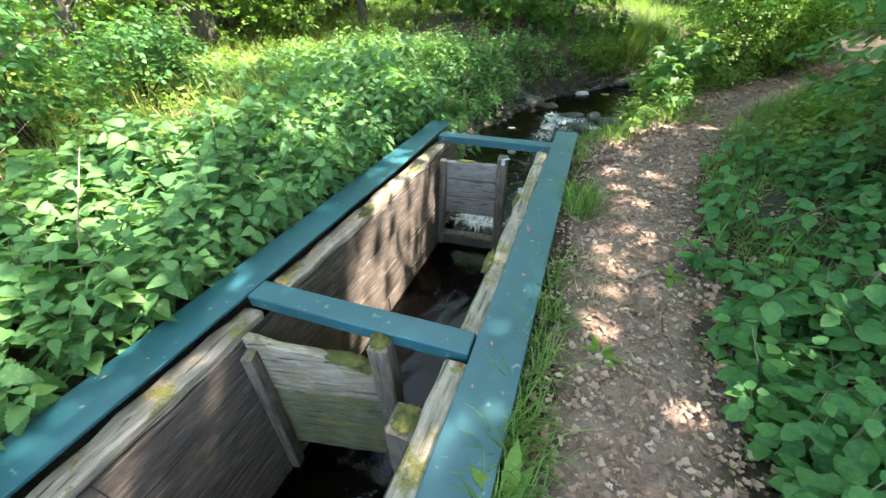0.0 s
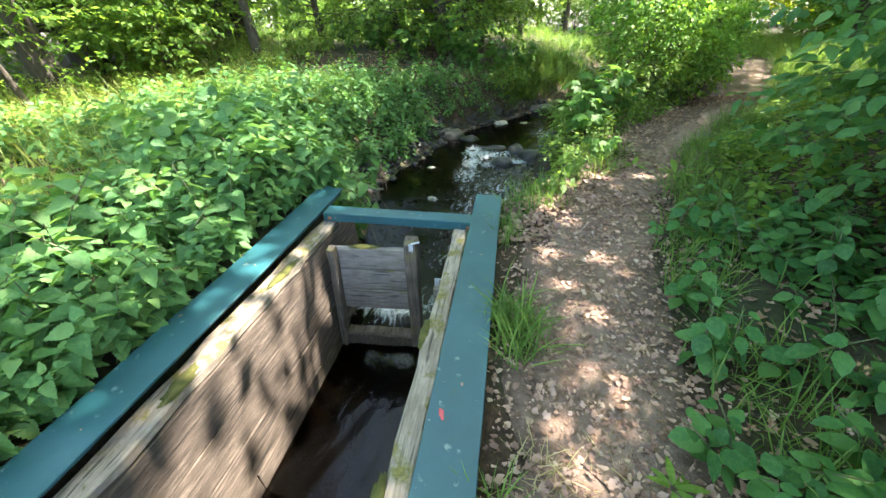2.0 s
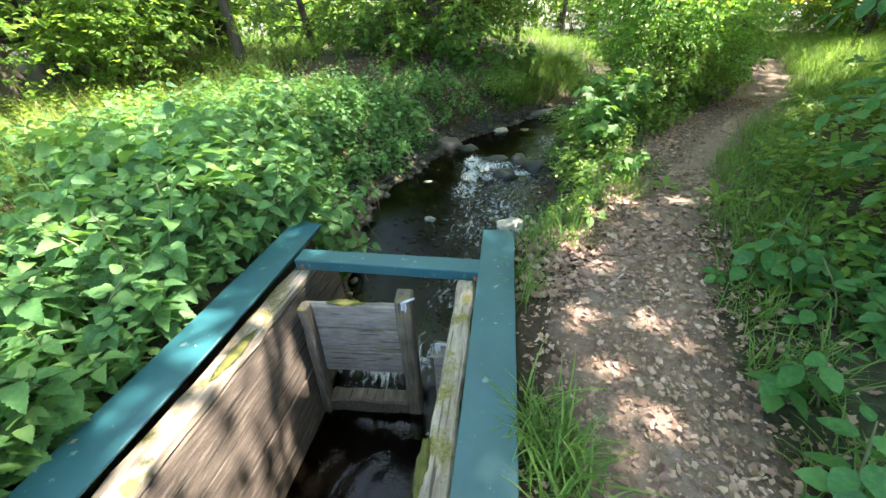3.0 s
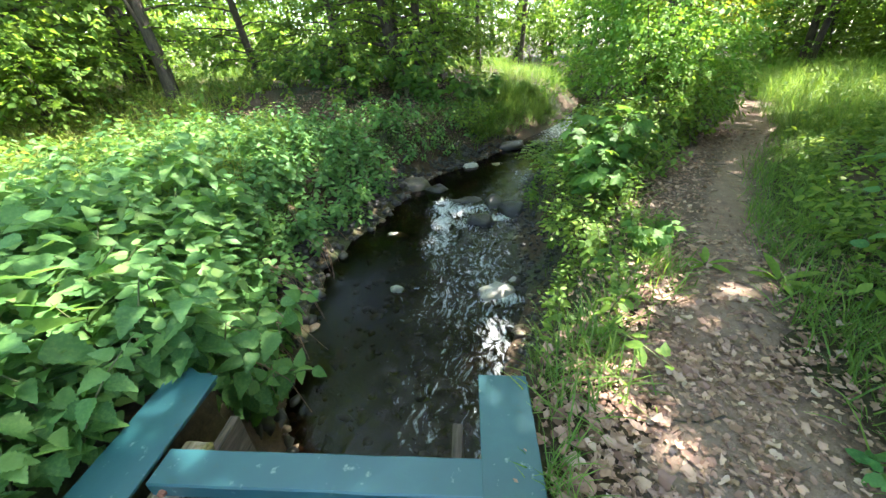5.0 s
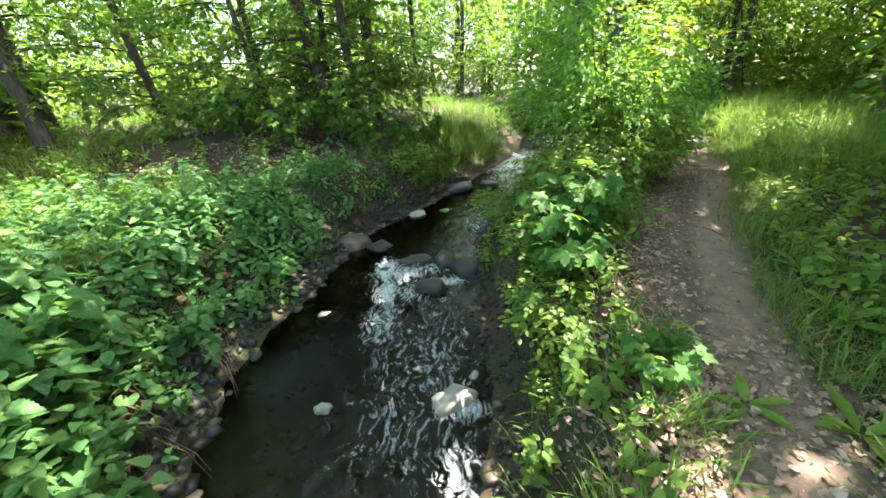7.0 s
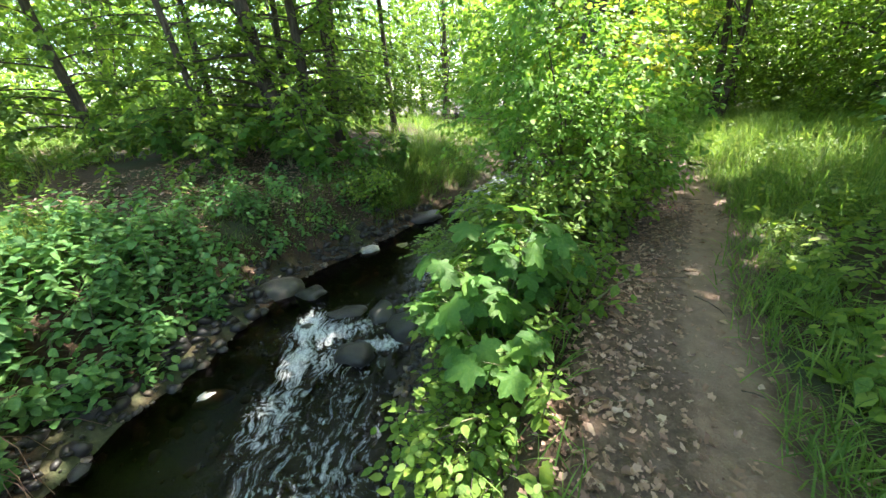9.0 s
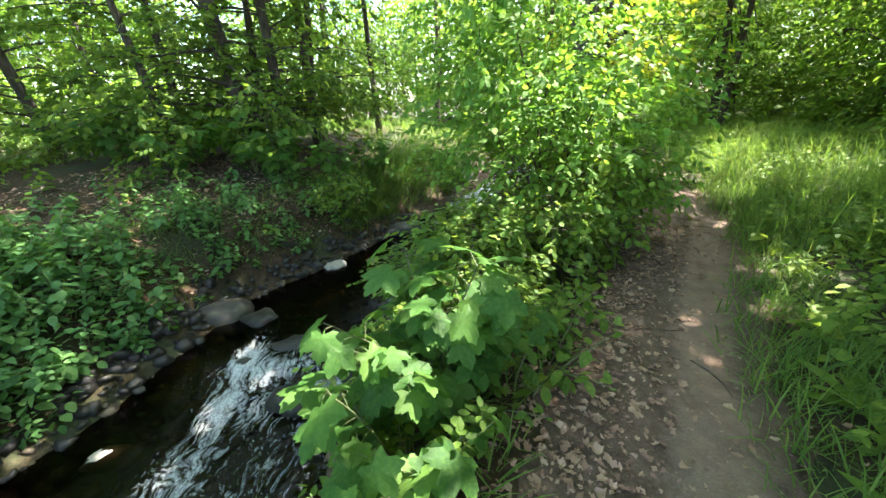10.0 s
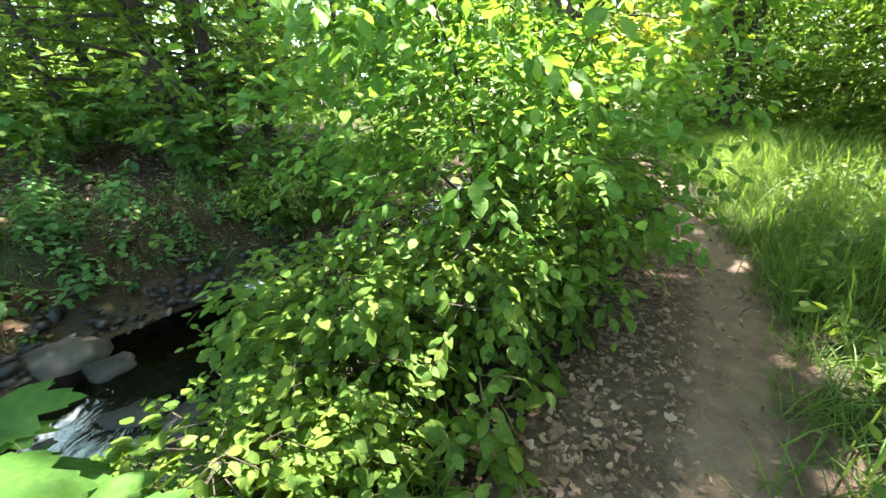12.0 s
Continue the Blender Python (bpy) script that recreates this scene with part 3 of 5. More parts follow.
def timber(name, size, mat, m, label, category, seed, rough=0.008, cuts=(1, 18, 1), group=""):
    ob = new(name, mesh_bm(name, box_bm(size, 0.012, cuts, rough, seed), mat))
    ob.matrix_basis = m
    return tagged(ob, label, category, group)


CAP = "weathered split timber beam with moss along the channel"
for k, (x, z, y0, y1, wide, yaw) in enumerate(((-1.175, -0.078, -1.6, 1.42, 0.135, 0.0), (-1.175, -0.078, 1.62, 4.33, 0.125, -0.3), (0.02, -0.06, -1.6, 1.46, 0.115, 1.2), (-0.03, -0.06, 1.62, 4.09, 0.108, 0.9))):
    timber("cap_beam", (wide, y1 - y0, 0.066 if x < -1 else 0.12), CAP_WOOD, pose(x, (y0 + y1) / 2, z, 0, 0, yaw), CAP, "beam", k, 0.014, (2, 26, 2), "beams along the channel")


def plank_wall(name, x, label, seed):
    """A wall of horizontal planks, each a piece of its own, on posts hidden in the bank."""
    wall = tagged(new(name), label, "wall", kind="structure")
    rnd = random.Random(seed)
    z = -0.115
    row = 0
    while z > -1.75:
        h = 0.29 + rnd.uniform(-0.03, 0.03)
        cut = [0.55, 2.0, 0.2, 2.6, 1.1, 3.0, 0.9][row % 7]
        for y0, y1 in ((-1.6, cut), (cut, 4.5)):
            bm = box_bm((0.045, y1 - y0 - 0.004, h - 0.011), 0.004, (0, 22, 3), 0.005, seed + row + y0)
            part("plank", mesh_bm("plank", bm, WALL_WOOD), wall, m=pose(x + rnd.uniform(-0.004, 0.004), (y0 + y1) / 2, z - h / 2, 0, rnd.uniform(-0.6, 0.6), rnd.uniform(-0.1, 0.1)))
        z -= h
        row += 1
    return wall


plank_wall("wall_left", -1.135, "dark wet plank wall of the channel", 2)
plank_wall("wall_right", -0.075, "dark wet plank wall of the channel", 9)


def baffle(left, right, rows, mat, post_top, sill, label, seed, slope=0.0, lower=None):
    """A board baffle between the wall and a slot post: planks, jamb, post."""
    a, b = Vector(left), Vector(right)
    d = b - a
    yaw = math.degrees(math.atan2(d.y, d.x))
    top = tagged(new("baffle"), label, "baffle", "baffles across the channel")
    top.matrix_basis = pose(a.x, a.y, 0, 0, 0, yaw)
    n = d.length
    for k, (z1, z0) in enumerate(rows):
        bm = box_bm((n, 0.05, z1 - z0 - 0.011), 0.010, (10, 0, 3), 0.010, seed + k)
        if k == 0:
            for v in bm.verts:
                if v.co.z > 0:
                    u = v.co.x / n + 0.5
                    v.co.z -= slope * (u + 0.25 * math.sin(9 * u) * u) * v.co.z / ((z1 - z0) / 2)
        part("board", mesh_bm("board", bm, lower if lower and k else mat), top, m=pose(n / 2, random.Random(seed + k).uniform(-0.004, 0.004), (z0 + z1) / 2))
    bm = box_bm((0.10, 0.13, post_top + 1.8), 0.012, (0, 0, 12), 0.009, seed + 9)
    part("post", mesh_bm("post", bm, POST_WOOD), top, "dark upright slot post with a mossy top", pose(n + 0.035, -0.01, (post_top - 1.8) / 2))
    bm = box_bm((0.06, 0.08, 1.6), 0.008, (0, 0, 8), 0.008, seed + 12)
    part("jamb", mesh_bm("jamb", bm, POST_WOOD), top, "", pose(0.0, -0.062, -0.93, 0, 3, 0))
    if sill:
        bm = box_bm((n, 0.12, 0.16), 0.015, (8, 0, 0), 0.012, seed + 15)
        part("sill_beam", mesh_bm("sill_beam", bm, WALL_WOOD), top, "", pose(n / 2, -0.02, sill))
    return top


baffle((-1.10, 1.27, 0), (-0.42, 1.43, 0), ((-0.05, -0.49), (-0.49, -0.80), (-0.80, -1.12)), GATE_WOOD, 0.02, 0, "pale weathered board baffle with green moss in the channel", 21, 0.17, ALGAE_WOOD)
baffle((-1.08, 3.93, 0), (-0.46, 3.98, 0), ((-0.15, -0.36), (-0.36, -0.57), (-0.57, -0.78)), GREY_WOOD, -0.06, -1.13, "grey board baffle on a slot post in the channel", 41)
STUB = "mossy timber stub post at the slot"
timber("stub_post", (0.13, 0.15, 1.65), POST_WOOD, pose(-0.135, 1.17, -0.90), STUB, "post", 61, 0.012, (1, 1, 10), "stub posts")
timber("stub_post", (0.10, 0.13, 1.10), GREY_WOOD, pose(-0.17, 3.86, -0.92), "grey timber stub post with a metal bracket", "post", 63, 0.008, (1, 1, 8), "stub posts")


def bracket(x, y, z, yaw, label):
    """A small galvanised hasp on a post."""
    top = tagged(new("bracket"), label, "bracket", "brackets on the posts")
    top.matrix_basis = pose(x, y, z, 0, 0, yaw) @ Matrix.Scale(0.7, 4)
    part("plate", mesh_bm("plate", box_bm((0.05, 0.012, 0.09), 0.003), ZINC), top)
    part("arm", mesh_bm("arm", box_bm((0.10, 0.02, 0.014), 0.003), ZINC), top, m=pose(0.05, 0.0, 0.04))
    v, f = tube([(0.0, -0.01, 0.0), (0.0, -0.03, -0.01), (0.0, -0.035, -0.04)], [0.006] * 3, 6)
    part("pin", mesh_np("pin", v, f, ZINC), top)
    return top


bracket(-0.20, 3.84, -0.34, 0, "small galvanised metal bracket on a stub post")
bracket(-0.405, 3.905, -0.09, 35, "small galvanised metal bracket on a slot post")


# ---- stones ----
def stone_mesh(seed, mat, n=3):
    bm = bmesh.new()
    bmesh.ops.create_icosphere(bm, subdivisions=n, radius=0.5)
    for v in bm.verts:
        q = v.co.normalized()
        r = 1 + 0.32 * noise.noise(q * 1.3 + Vector((seed, 0, 0))) + 0.16 * noise.noise(q * 3.1 + Vector((0, seed, 0))) + 0.05 * noise.noise(q * 8 + Vector((0, 0, seed)))
        v.co = q * 0.5 * r
        if v.co.z > 0.3:
            v.co.z = 0.3 + (v.co.z - 0.3) * 0.5
    return mesh_bm("stone", bm, mat, True)


def stone(x, y, z, sx, sy, sz, rz, mat, label, seed):
    ob = new("stream_stone", stone_mesh(seed, mat))
    ob.matrix_basis = pose(x, y, z, random.Random(seed).uniform(-8, 8), random.Random(seed + 1).uniform(-8, 8), rz) @ Matrix.Diagonal((sx, sy, sz, 1))
    return tagged(ob, label, "stone", "stones in the stream")


PALE, GREY, DARK = "pale dry stone lying in the shallow stream", "long grey boulder on the stream bank", "dark wet stone with water running over it"
EDGE_STONE = "grey stone at the water's edge"
PALE_ROWS = ((0.27, 6.84, -1.16, 0.42, 0.30, 0.30, 25), (0.50, 7.12, -1.17, 0.16, 0.13, 0.12, 60), (0.45, 6.75, -1.17, 0.18, 0.10, 0.09, 10), (-0.89, 6.87, -1.13, 0.15, 0.12, 0.13, 10), (-0.06, 11.80, -1.16, 0.46, 0.30, 0.22, 12))
DARK_ROWS = ((-0.70, 10.28, -1.22, 0.44, 0.38, 0.40, 10), (-0.12, 9.72, -1.30, 0.80, 0.48, 0.48, 8), (0.40, 9.60, -1.23, 0.46, 0.40, 0.48, 70), (0.70, 9.25, -1.20, 0.52, 0.42, 0.44, 120), (0.13, 8.86, -1.24, 0.46, 0.38, 0.42, 15),
             (-0.50, 9.45, -1.24, 0.36, 0.32, 0.24, 50), (1.00, 13.4, -1.12, 0.90, 0.55, 0.40, 10), (1.85, 13.5, -1.12, 0.55, 0.40, 0.36, 40))
GREY_ROWS = ((0.80, 6.02, -1.10, 0.22, 0.34, 0.24, 10), (0.82, 5.70, -1.08, 0.24, 0.28, 0.22, 50), (-1.95, 9.15, -1.08, 0.26, 0.20, 0.20, 30), (-1.72, 9.45, -1.10, 0.22, 0.16, 0.16, 80), (-2.15, 8.2, -1.05, 0.30, 0.22, 0.22, 15), (-1.98, 6.3, -1.02, 0.24, 0.18, 0.18, 65))
for k, a in enumerate(PALE_ROWS):
    stone(*a, PALE_STONE, PALE, 100 + 3 * k)
for k, a in enumerate(DARK_ROWS):
    stone(*a, WET_STONE, DARK, 130 + 3 * k)
for k, a in enumerate(GREY_ROWS):
    stone(*a, STONE, EDGE_STONE, 160 + 3 * k)
stone(-1.25, 10.38, -1.20, 0.92, 0.52, 0.62, 22, STONE, GREY, 112)
stone(0.75, 12.0, -1.235, 0.80, 0.50, 0.22, 25, OCHRE_STONE, "flat stone with yellow-olive algae under the stream surface", 142)
stone(-1.20, 8.45, -1.245, 0.34, 0.20, 0.16, 30, PALE_STONE, "ochre stone lying under the water", 151)


def pebbles(name, n, place, size, mat, label):
    """Loose stones as one mass, each a rough eight-sided lump."""
    bm = bmesh.new()
    bmesh.ops.create_icosphere(bm, subdivisions=1, radius=0.5)
    bm.verts.ensure_lookup_table()
    ball = np.array([tuple(v.co) for v in bm.verts])
    faces = np.array([[v.index for v in f.verts] for f in bm.faces])
    bm.free()
    p = place(n)
    p = np.c_[p, ground_z(p[:, 0], p[:, 1]) + 0.01]
    s = size[0] + (size[1] - size[0]) * rng.random(len(p)) ** 2.5
    pieces = []
    for k in range(7):
        base = ball * rng.uniform(0.72, 1.25, (len(ball), 1)) * (1, rng.uniform(0.55, 0.9), rng.uniform(0.35, 0.7))
        q = p[k::7]
        pieces.append(scatter((base, faces), q, rng.uniform(0, 6.3, len(q)), rng.uniform(-0.6, 0.6, len(q)), rng.uniform(-0.6, 0.6, len(q)), s[k::7]))
    v, f = join(pieces)
    return tagged(new(name, mesh_np(name, v, f, mat)), label, "gravel", kind="stuff")


def edge_left(n):
    y = rng.uniform(4.8, 14, n)
    return np.c_[np.interp(y, LEFT_Y, LEFT_X) + rng.normal(-0.12, 0.14, n), y]


def edge_right(n):
    y = rng.uniform(5.0, 11, n)
    return np.c_[np.interp(y, RIGHT_Y, RIGHT_X) + rng.normal(0.08, 0.12, n), y]


def bed_place(n):
    y = rng.uniform(4.8, 14, n)
    a, b = np.interp(y, LEFT_Y, LEFT_X), np.interp(y, RIGHT_Y, RIGHT_X)
    return np.c_[a + (b - a) * rng.random(n), y]


pebbles("bank_gravel", 1000, edge_left, (0.02, 0.24), WET_STONE, "grey and pale gravel along the water's edge")
pebbles("bank_pebbles", 330, edge_left, (0.015, 0.11), STONE, "pale pebbles along the water's edge")
pebbles("shore_gravel", 900, edge_right, (0.02, 0.12), WET_STONE, "dark wet gravel along the water's edge")
pebbles("bed_gravel", 1500, bed_place, (0.03, 0.18), BED_STONE, "brown gravel on the stream bed")


# ---- plants ----
def stems_np(lines):
    return join([tube(p, r, s) for p, r, s in lines])


def nettle_meshes(seed, height, leaf, levels, shape, mat):
    """One upright herb: stem and pairs of leaves, each pair turned a quarter."""
    r = np.random.default_rng(seed)
    bend = r.normal(0, 0.12, 2)
    top = np.array([bend[0], bend[1], height])
    pts = [(bend[0] * t * t, bend[1] * t * t, height * t) for t in np.linspace(0, 1, 5)]
    v, f = tube(pts, [0.006, 0.005, 0.0045, 0.004, 0.002], 4)
    stem = mesh_np("stem", v, f, STEM)
    at, yaw, pitch, roll, size = [], [], [], [], []
    for k in range(levels):
        t = 0.18 + 0.82 * (k + 0.5) / levels
        p = np.array([bend[0] * t * t, bend[1] * t * t, height * t])
        big = leaf * (1.0 if t < 0.75 else 1.0 - 2.0 * (t - 0.75))
        for side in (0, math.pi):
            at.append(p)
            yaw.append(k * 1.57 + side + r.normal(0, 0.35))
            pitch.append(r.normal(-0.22 if t < 0.85 else 0.2, 0.3))
            roll.append(r.normal(0, 0.3))
            size.append(big * r.uniform(0.75, 1.2))
    at, yaw = np.array(at), np.array(yaw)
    at = at + 0.02 * np.c_[-np.sin(yaw), np.cos(yaw), np.zeros(len(yaw))]
    v, f = scatter(shape, at, yaw, pitch, roll, size)
    return stem, mesh_np("leaves", v, f, mat)


def plant_bed(name, variants, places, label, category, group):
    """Copies of a few herbs, each plant a thing with stem and leaves."""
    for k, (x, y, s, tilt) in enumerate(places):
        stem, leaves = variants[k % len(variants)]
        top = new(name, stem)
        top.matrix_basis = pose(x, y, float(ground_z(x, y)) - 0.02, tilt[0], tilt[1], rng.uniform(0, 360)) @ Matrix.Scale(s, 4)
        tagged(top, label, category, group)
        part("leaves", leaves, top)


def free(x, y):
    """True off the path, the water and the channel."""
    a, b = np.interp(y, [q[1] for q in PATH_L], [q[0] for q in PATH_L]), np.interp(y, [q[1] for q in PATH_R], [q[0] for q in PATH_R])
    lx_, rx_ = np.interp(y, LEFT_Y, LEFT_X), np.interp(y, RIGHT_Y, RIGHT_X)
    wide = 0.24 if y < 4.7 else 0.0
    return not (a - 0.02 < x < b + 0.02) and not (lx_ - wide < x < rx_ + wide)


def sow(n, x0, x1, y0, y1, scale, gap=0.1, keep=None, tilt=7):
    """Random places on free ground, not too close together."""
    out, tries = [], 0
    while len(out) < n and tries < n * 40:
        tries += 1
        x, y = rng.uniform(x0, x1), rng.uniform(y0, y1)
        if not free(x, y) or (keep and not keep(x, y)):
            continue
        if any(abs(x - o[0]) < gap and abs(y - o[1]) < gap for o in out):
            continue
        out.append((x, y, rng.uniform(*scale), (rng.normal(0, tilt), rng.normal(0, tilt))))
    return out


NETTLES = [nettle_meshes(s, h, l, n, NETTLE, NETTLE_LEAF) for s, h, l, n in ((1, 0.52, 0.15, 9), (2, 0.42, 0.165, 7), (3, 0.62, 0.13, 10), (4, 0.36, 0.13, 7), (5, 0.48, 0.155, 8), (6, 0.56, 0.12, 10))]
HERBS = [nettle_meshes(s, h, l, n, OVATE, BANK_LEAF) for s, h, l, n in ((11, 0.30, 0.085, 9), (12, 0.38, 0.075, 11), (13, 0.24, 0.09, 7), (14, 0.44, 0.08, 12))]
SOFT_HERBS = [nettle_meshes(s, h, l, n, ROUND, NETTLE_LEAF) for s, h, l, n in ((15, 0.30, 0.095, 8), (16, 0.38, 0.085, 10), (17, 0.24, 0.10, 6), (18, 0.44, 0.09, 11))]
ROUNDS = [nettle_meshes(s, h, l, n, ROUND, SHRUB_LEAF) for s, h, l, n in ((21, 0.24, 0.10, 6), (22, 0.32, 0.09, 8), (23, 0.40, 0.105, 8), (24, 0.18, 0.085, 6))]


def plant_mass(name, variants, places, label, category):
    """Herbs past counting, as one mass of leaves."""
    vs, fs, n = [], [], 0
    for k, (x, y, s, tilt) in enumerate(places):
        me = variants[k % len(variants)][1]
        v = np.empty(len(me.vertices) * 3, np.float32)
        f = np.empty(len(me.polygons) * 3, np.int32)
        me.vertices.foreach_get("co", v)
        me.polygons.foreach_get("vertices", f)
        m = np.array(pose(x, y, float(ground_z(x, y)) - 0.02, tilt[0], tilt[1], rng.uniform(0, 360)) @ Matrix.Scale(s, 4))
        vs.append(v.reshape(-1, 3) @ m[:3, :3].T + m[:3, 3])
        fs.append(f.reshape(-1, 3) + n)
        n += len(v) // 3
    return tagged(new(name, mesh_np(name, np.concatenate(vs), np.concatenate(fs), variants[0][1].materials[0])), label, category, kind="stuff")


def left_gap(x, y):
    return np.interp(y, LEFT_Y, LEFT_X) - x


def right_gap(x, y):
    return x - np.interp(y, RIGHT_Y, RIGHT_X)


def before_path(x, y):
    return np.interp(y, [q[1] for q in PATH_L], [q[0] for q in PATH_L]) - x


NLABEL = "green stinging nettle with toothed leaves beside the channel"
plant_bed("nettle", NETTLES, sow(285, -2.7, -1.52, -0.1, 5.2, (0.7, 1.12), 0.055), NLABEL, "nettle", "nettles beside the channel")
plant_bed("nettle", NETTLES, [(-1.47, 4.84, 1.1, (-14, 16)), (-1.6, 4.95, 1.3, (-8, 18)), (-1.62, 5.2, 1.2, (0, 20)), (-1.8, 5.15, 1.4, (0, 10)), (-1.78, 5.45, 1.3, (5, 16))], "nettle drooping over the end of the steel rail", "nettle", "nettles beside the channel")
plant_mass("rail_nettles", NETTLES, sow(70, -1.66, -1.48, 0.4, 4.6, (0.5, 0.8), 0.05), "short green nettles against the steel rail", "nettles")
plant_mass("nettle_bed", NETTLES, sow(330, -3.6, -2.6, -0.8, 6.0, (0.75, 1.2), 0.07, keep=lambda x, y: x > -3.3 + 0.4 * math.sin(2.1 * y)), "dense green nettles under the trees", "nettles")
plant_mass("edge_nettles", NETTLES, sow(60, -2.3, -1.45, 4.7, 6.0, (0.95, 1.3), 0.06, keep=lambda x, y: 0.10 < left_gap(x, y) < 0.6, tilt=16), "green nettles overhanging the water's edge", "nettles")
plant_mass("tall_nettles", NETTLES, sow(75, -3.3, -1.75, 4.5, 7.4, (1.15, 1.55), 0.1, keep=lambda x, y: left_gap(x, y) > 0.5), "tall green nettles in a mound on the stream bank", "nettles")
plant_mass("bank_nettles", NETTLES, sow(420, -6.5, -1.7, 4.7, 10.5, (0.7, 1.15), 0.07, keep=lambda x, y: left_gap(x, y) > 0.45), "dense green nettles on the stream bank", "nettles")
plant_mass("bank_herbs", SOFT_HERBS, sow(780, -6.5, -0.4, 4.8, 14, (0.7, 1.35), 0.05, keep=lambda x, y: 0.06 + 0.16 * math.sin(5 * y) < left_gap(x, y) < 3.2 and (y < 9.6 or (x * 13 + y * 7) % 5 < 0.7)), "fresh green herbs on the stream bank", "herbs")
plant_mass("clearing_herbs", HERBS, sow(1300, -11, -3.0, -1, 14, (0.8, 1.5), 0.05, keep=lambda x, y: y < 10.4 or x < -5.0 - 0.4 * math.sin(3 * y)), "yellow-green herbs in the woodland clearing", "herbs")
plant_bed("herb", SOFT_HERBS, sow(140, -3.6, -0.6, 4.9, 11.5, (0.9, 1.4), 0.11, keep=lambda x, y: 0.2 < left_gap(x, y) < 1.2), "low fresh green herb on the stream bank", "herb", "herbs on the stream bank")
plant_bed("herb", HERBS, sow(150, 0.3, 3.2, 5.0, 9.6, (0.7, 1.2), 0.07, keep=lambda x, y: before_path(x, y) > 0.22 + 0.35 * smooth01((y - 6.0) / 0.8) and right_gap(x, y) > 0.12), "low bright green herb between stream and path", "herb", "herbs between stream and path")
plant_bed("seedling", ROUNDS, sow(230, 1.10, 2.7, 0.3, 4.6, (0.7, 1.2), 0.06, keep=lambda x, y: y < 2.6 or x > 1.75 or (y * 7) % 3 < 0.7), "low shrub seedling with round dark green leaves", "seedling", "seedlings beside the path")
plant_bed("seedling", ROUNDS, sow(170, 1.10, 2.0, 0.1, 2.1, (0.75, 1.2), 0.07), "low shrub seedling with round dark green leaves", "seedling", "seedlings beside the path")
plant_mass("shaded_seedlings", ROUNDS, sow(200, 1.9, 4.5, 0.0, 4.4, (0.8, 1.35), 0.1), "round-leaved green seedlings on the shaded bank", "seedlings")
plant_mass("verge_herbs", HERBS, sow(420, 1.9, 7.0, 4.2, 10.0, (0.7, 1.2), 0.07, keep=lambda x, y: x > path_mid(y) + 0.62), "low green herbs at the path's shaded edge", "herbs")
plant_mass("meadow_herbs", HERBS, sow(950, 4.6, 15, 8.2, 20, (0.7, 1.35), 0.08, keep=lambda x, y: x > path_mid(min(y, 15.5)) + 0.8), "leafy light green herbs in the meadow", "herbs")
plant_mass("slope_herbs", SOFT_HERBS, sow(110, -4.0, 1.6, 9.6, 14.0, (0.6, 1.1), 0.08, keep=lambda x, y: 0.3 < left_gap(x, y) < 2.2), "low green herbs on the brown slope", "herbs")
plant_mass("far_bank_herbs", HERBS, sow(45, -6, 4, 11, 19, (0.9, 1.6), 0.08, keep=lambda x, y: left_gap(x, y) > 0.4), "green herbs under the trees across the stream", "herbs")


def spray_np(r, centres, outward, per, reach, shape, leaf):
    """Leafy twigs: each a short line of leaves set to both sides, nearly level."""
    n = len(centres)
    yaw = outward + r.normal(0, 0.7, n)
    rise = r.normal(-0.05, 0.30, n)
    d = np.stack([-np.sin(yaw) * np.cos(rise), np.cos(yaw) * np.cos(rise), np.sin(rise)], -1)
    at, ya, pi, ro, si = [], [], [], [], []
    for k in range(per):
        u = (k + 0.6) / per
        side = 1 if k % 2 else -1
        p = centres + d * (reach * u) + r.normal(0, 0.015, (n, 3))
        p[:, 2] -= 0.12 * reach * u * u
        at.append(p)
        ya.append(yaw + side * (1.05 - 0.75 * u) + r.normal(0, 0.3, n))
        pi.append(rise + r.normal(-0.28, 0.32, n))
        ro.append(r.normal(0, 0.38, n))
        si.append(leaf * r.uniform(0.65, 1.2, n))
    return scatter(shape, np.concatenate(at), np.concatenate(ya), np.concatenate(pi), np.concatenate(ro), np.concatenate(si)), (centres, d, reach)


def crown_points(r, n, radius, height, low, hollow=0.35, lumps=7):
    """Points in a lumpy crown: several overlapping clumps with gaps between them."""
    c = r.normal(0, 1, (lumps, 3))
    c /= np.linalg.norm(c, axis=1)[:, None]
    c *= r.uniform(0.35, 0.75, lumps)[:, None]
    pick = r.integers(0, lumps, n)
    q = r.normal(0, 1, (n, 3))
    q /= np.linalg.norm(q, axis=1)[:, None]
    q *= (hollow + (1 - hollow) * r.random(n) ** 0.5)[:, None] * 0.62
    p = c[pick] + q
    return np.stack([p[:, 0] * radius, p[:, 1] * radius, low + (p[:, 2] * 0.5 + 0.5) * height], -1)


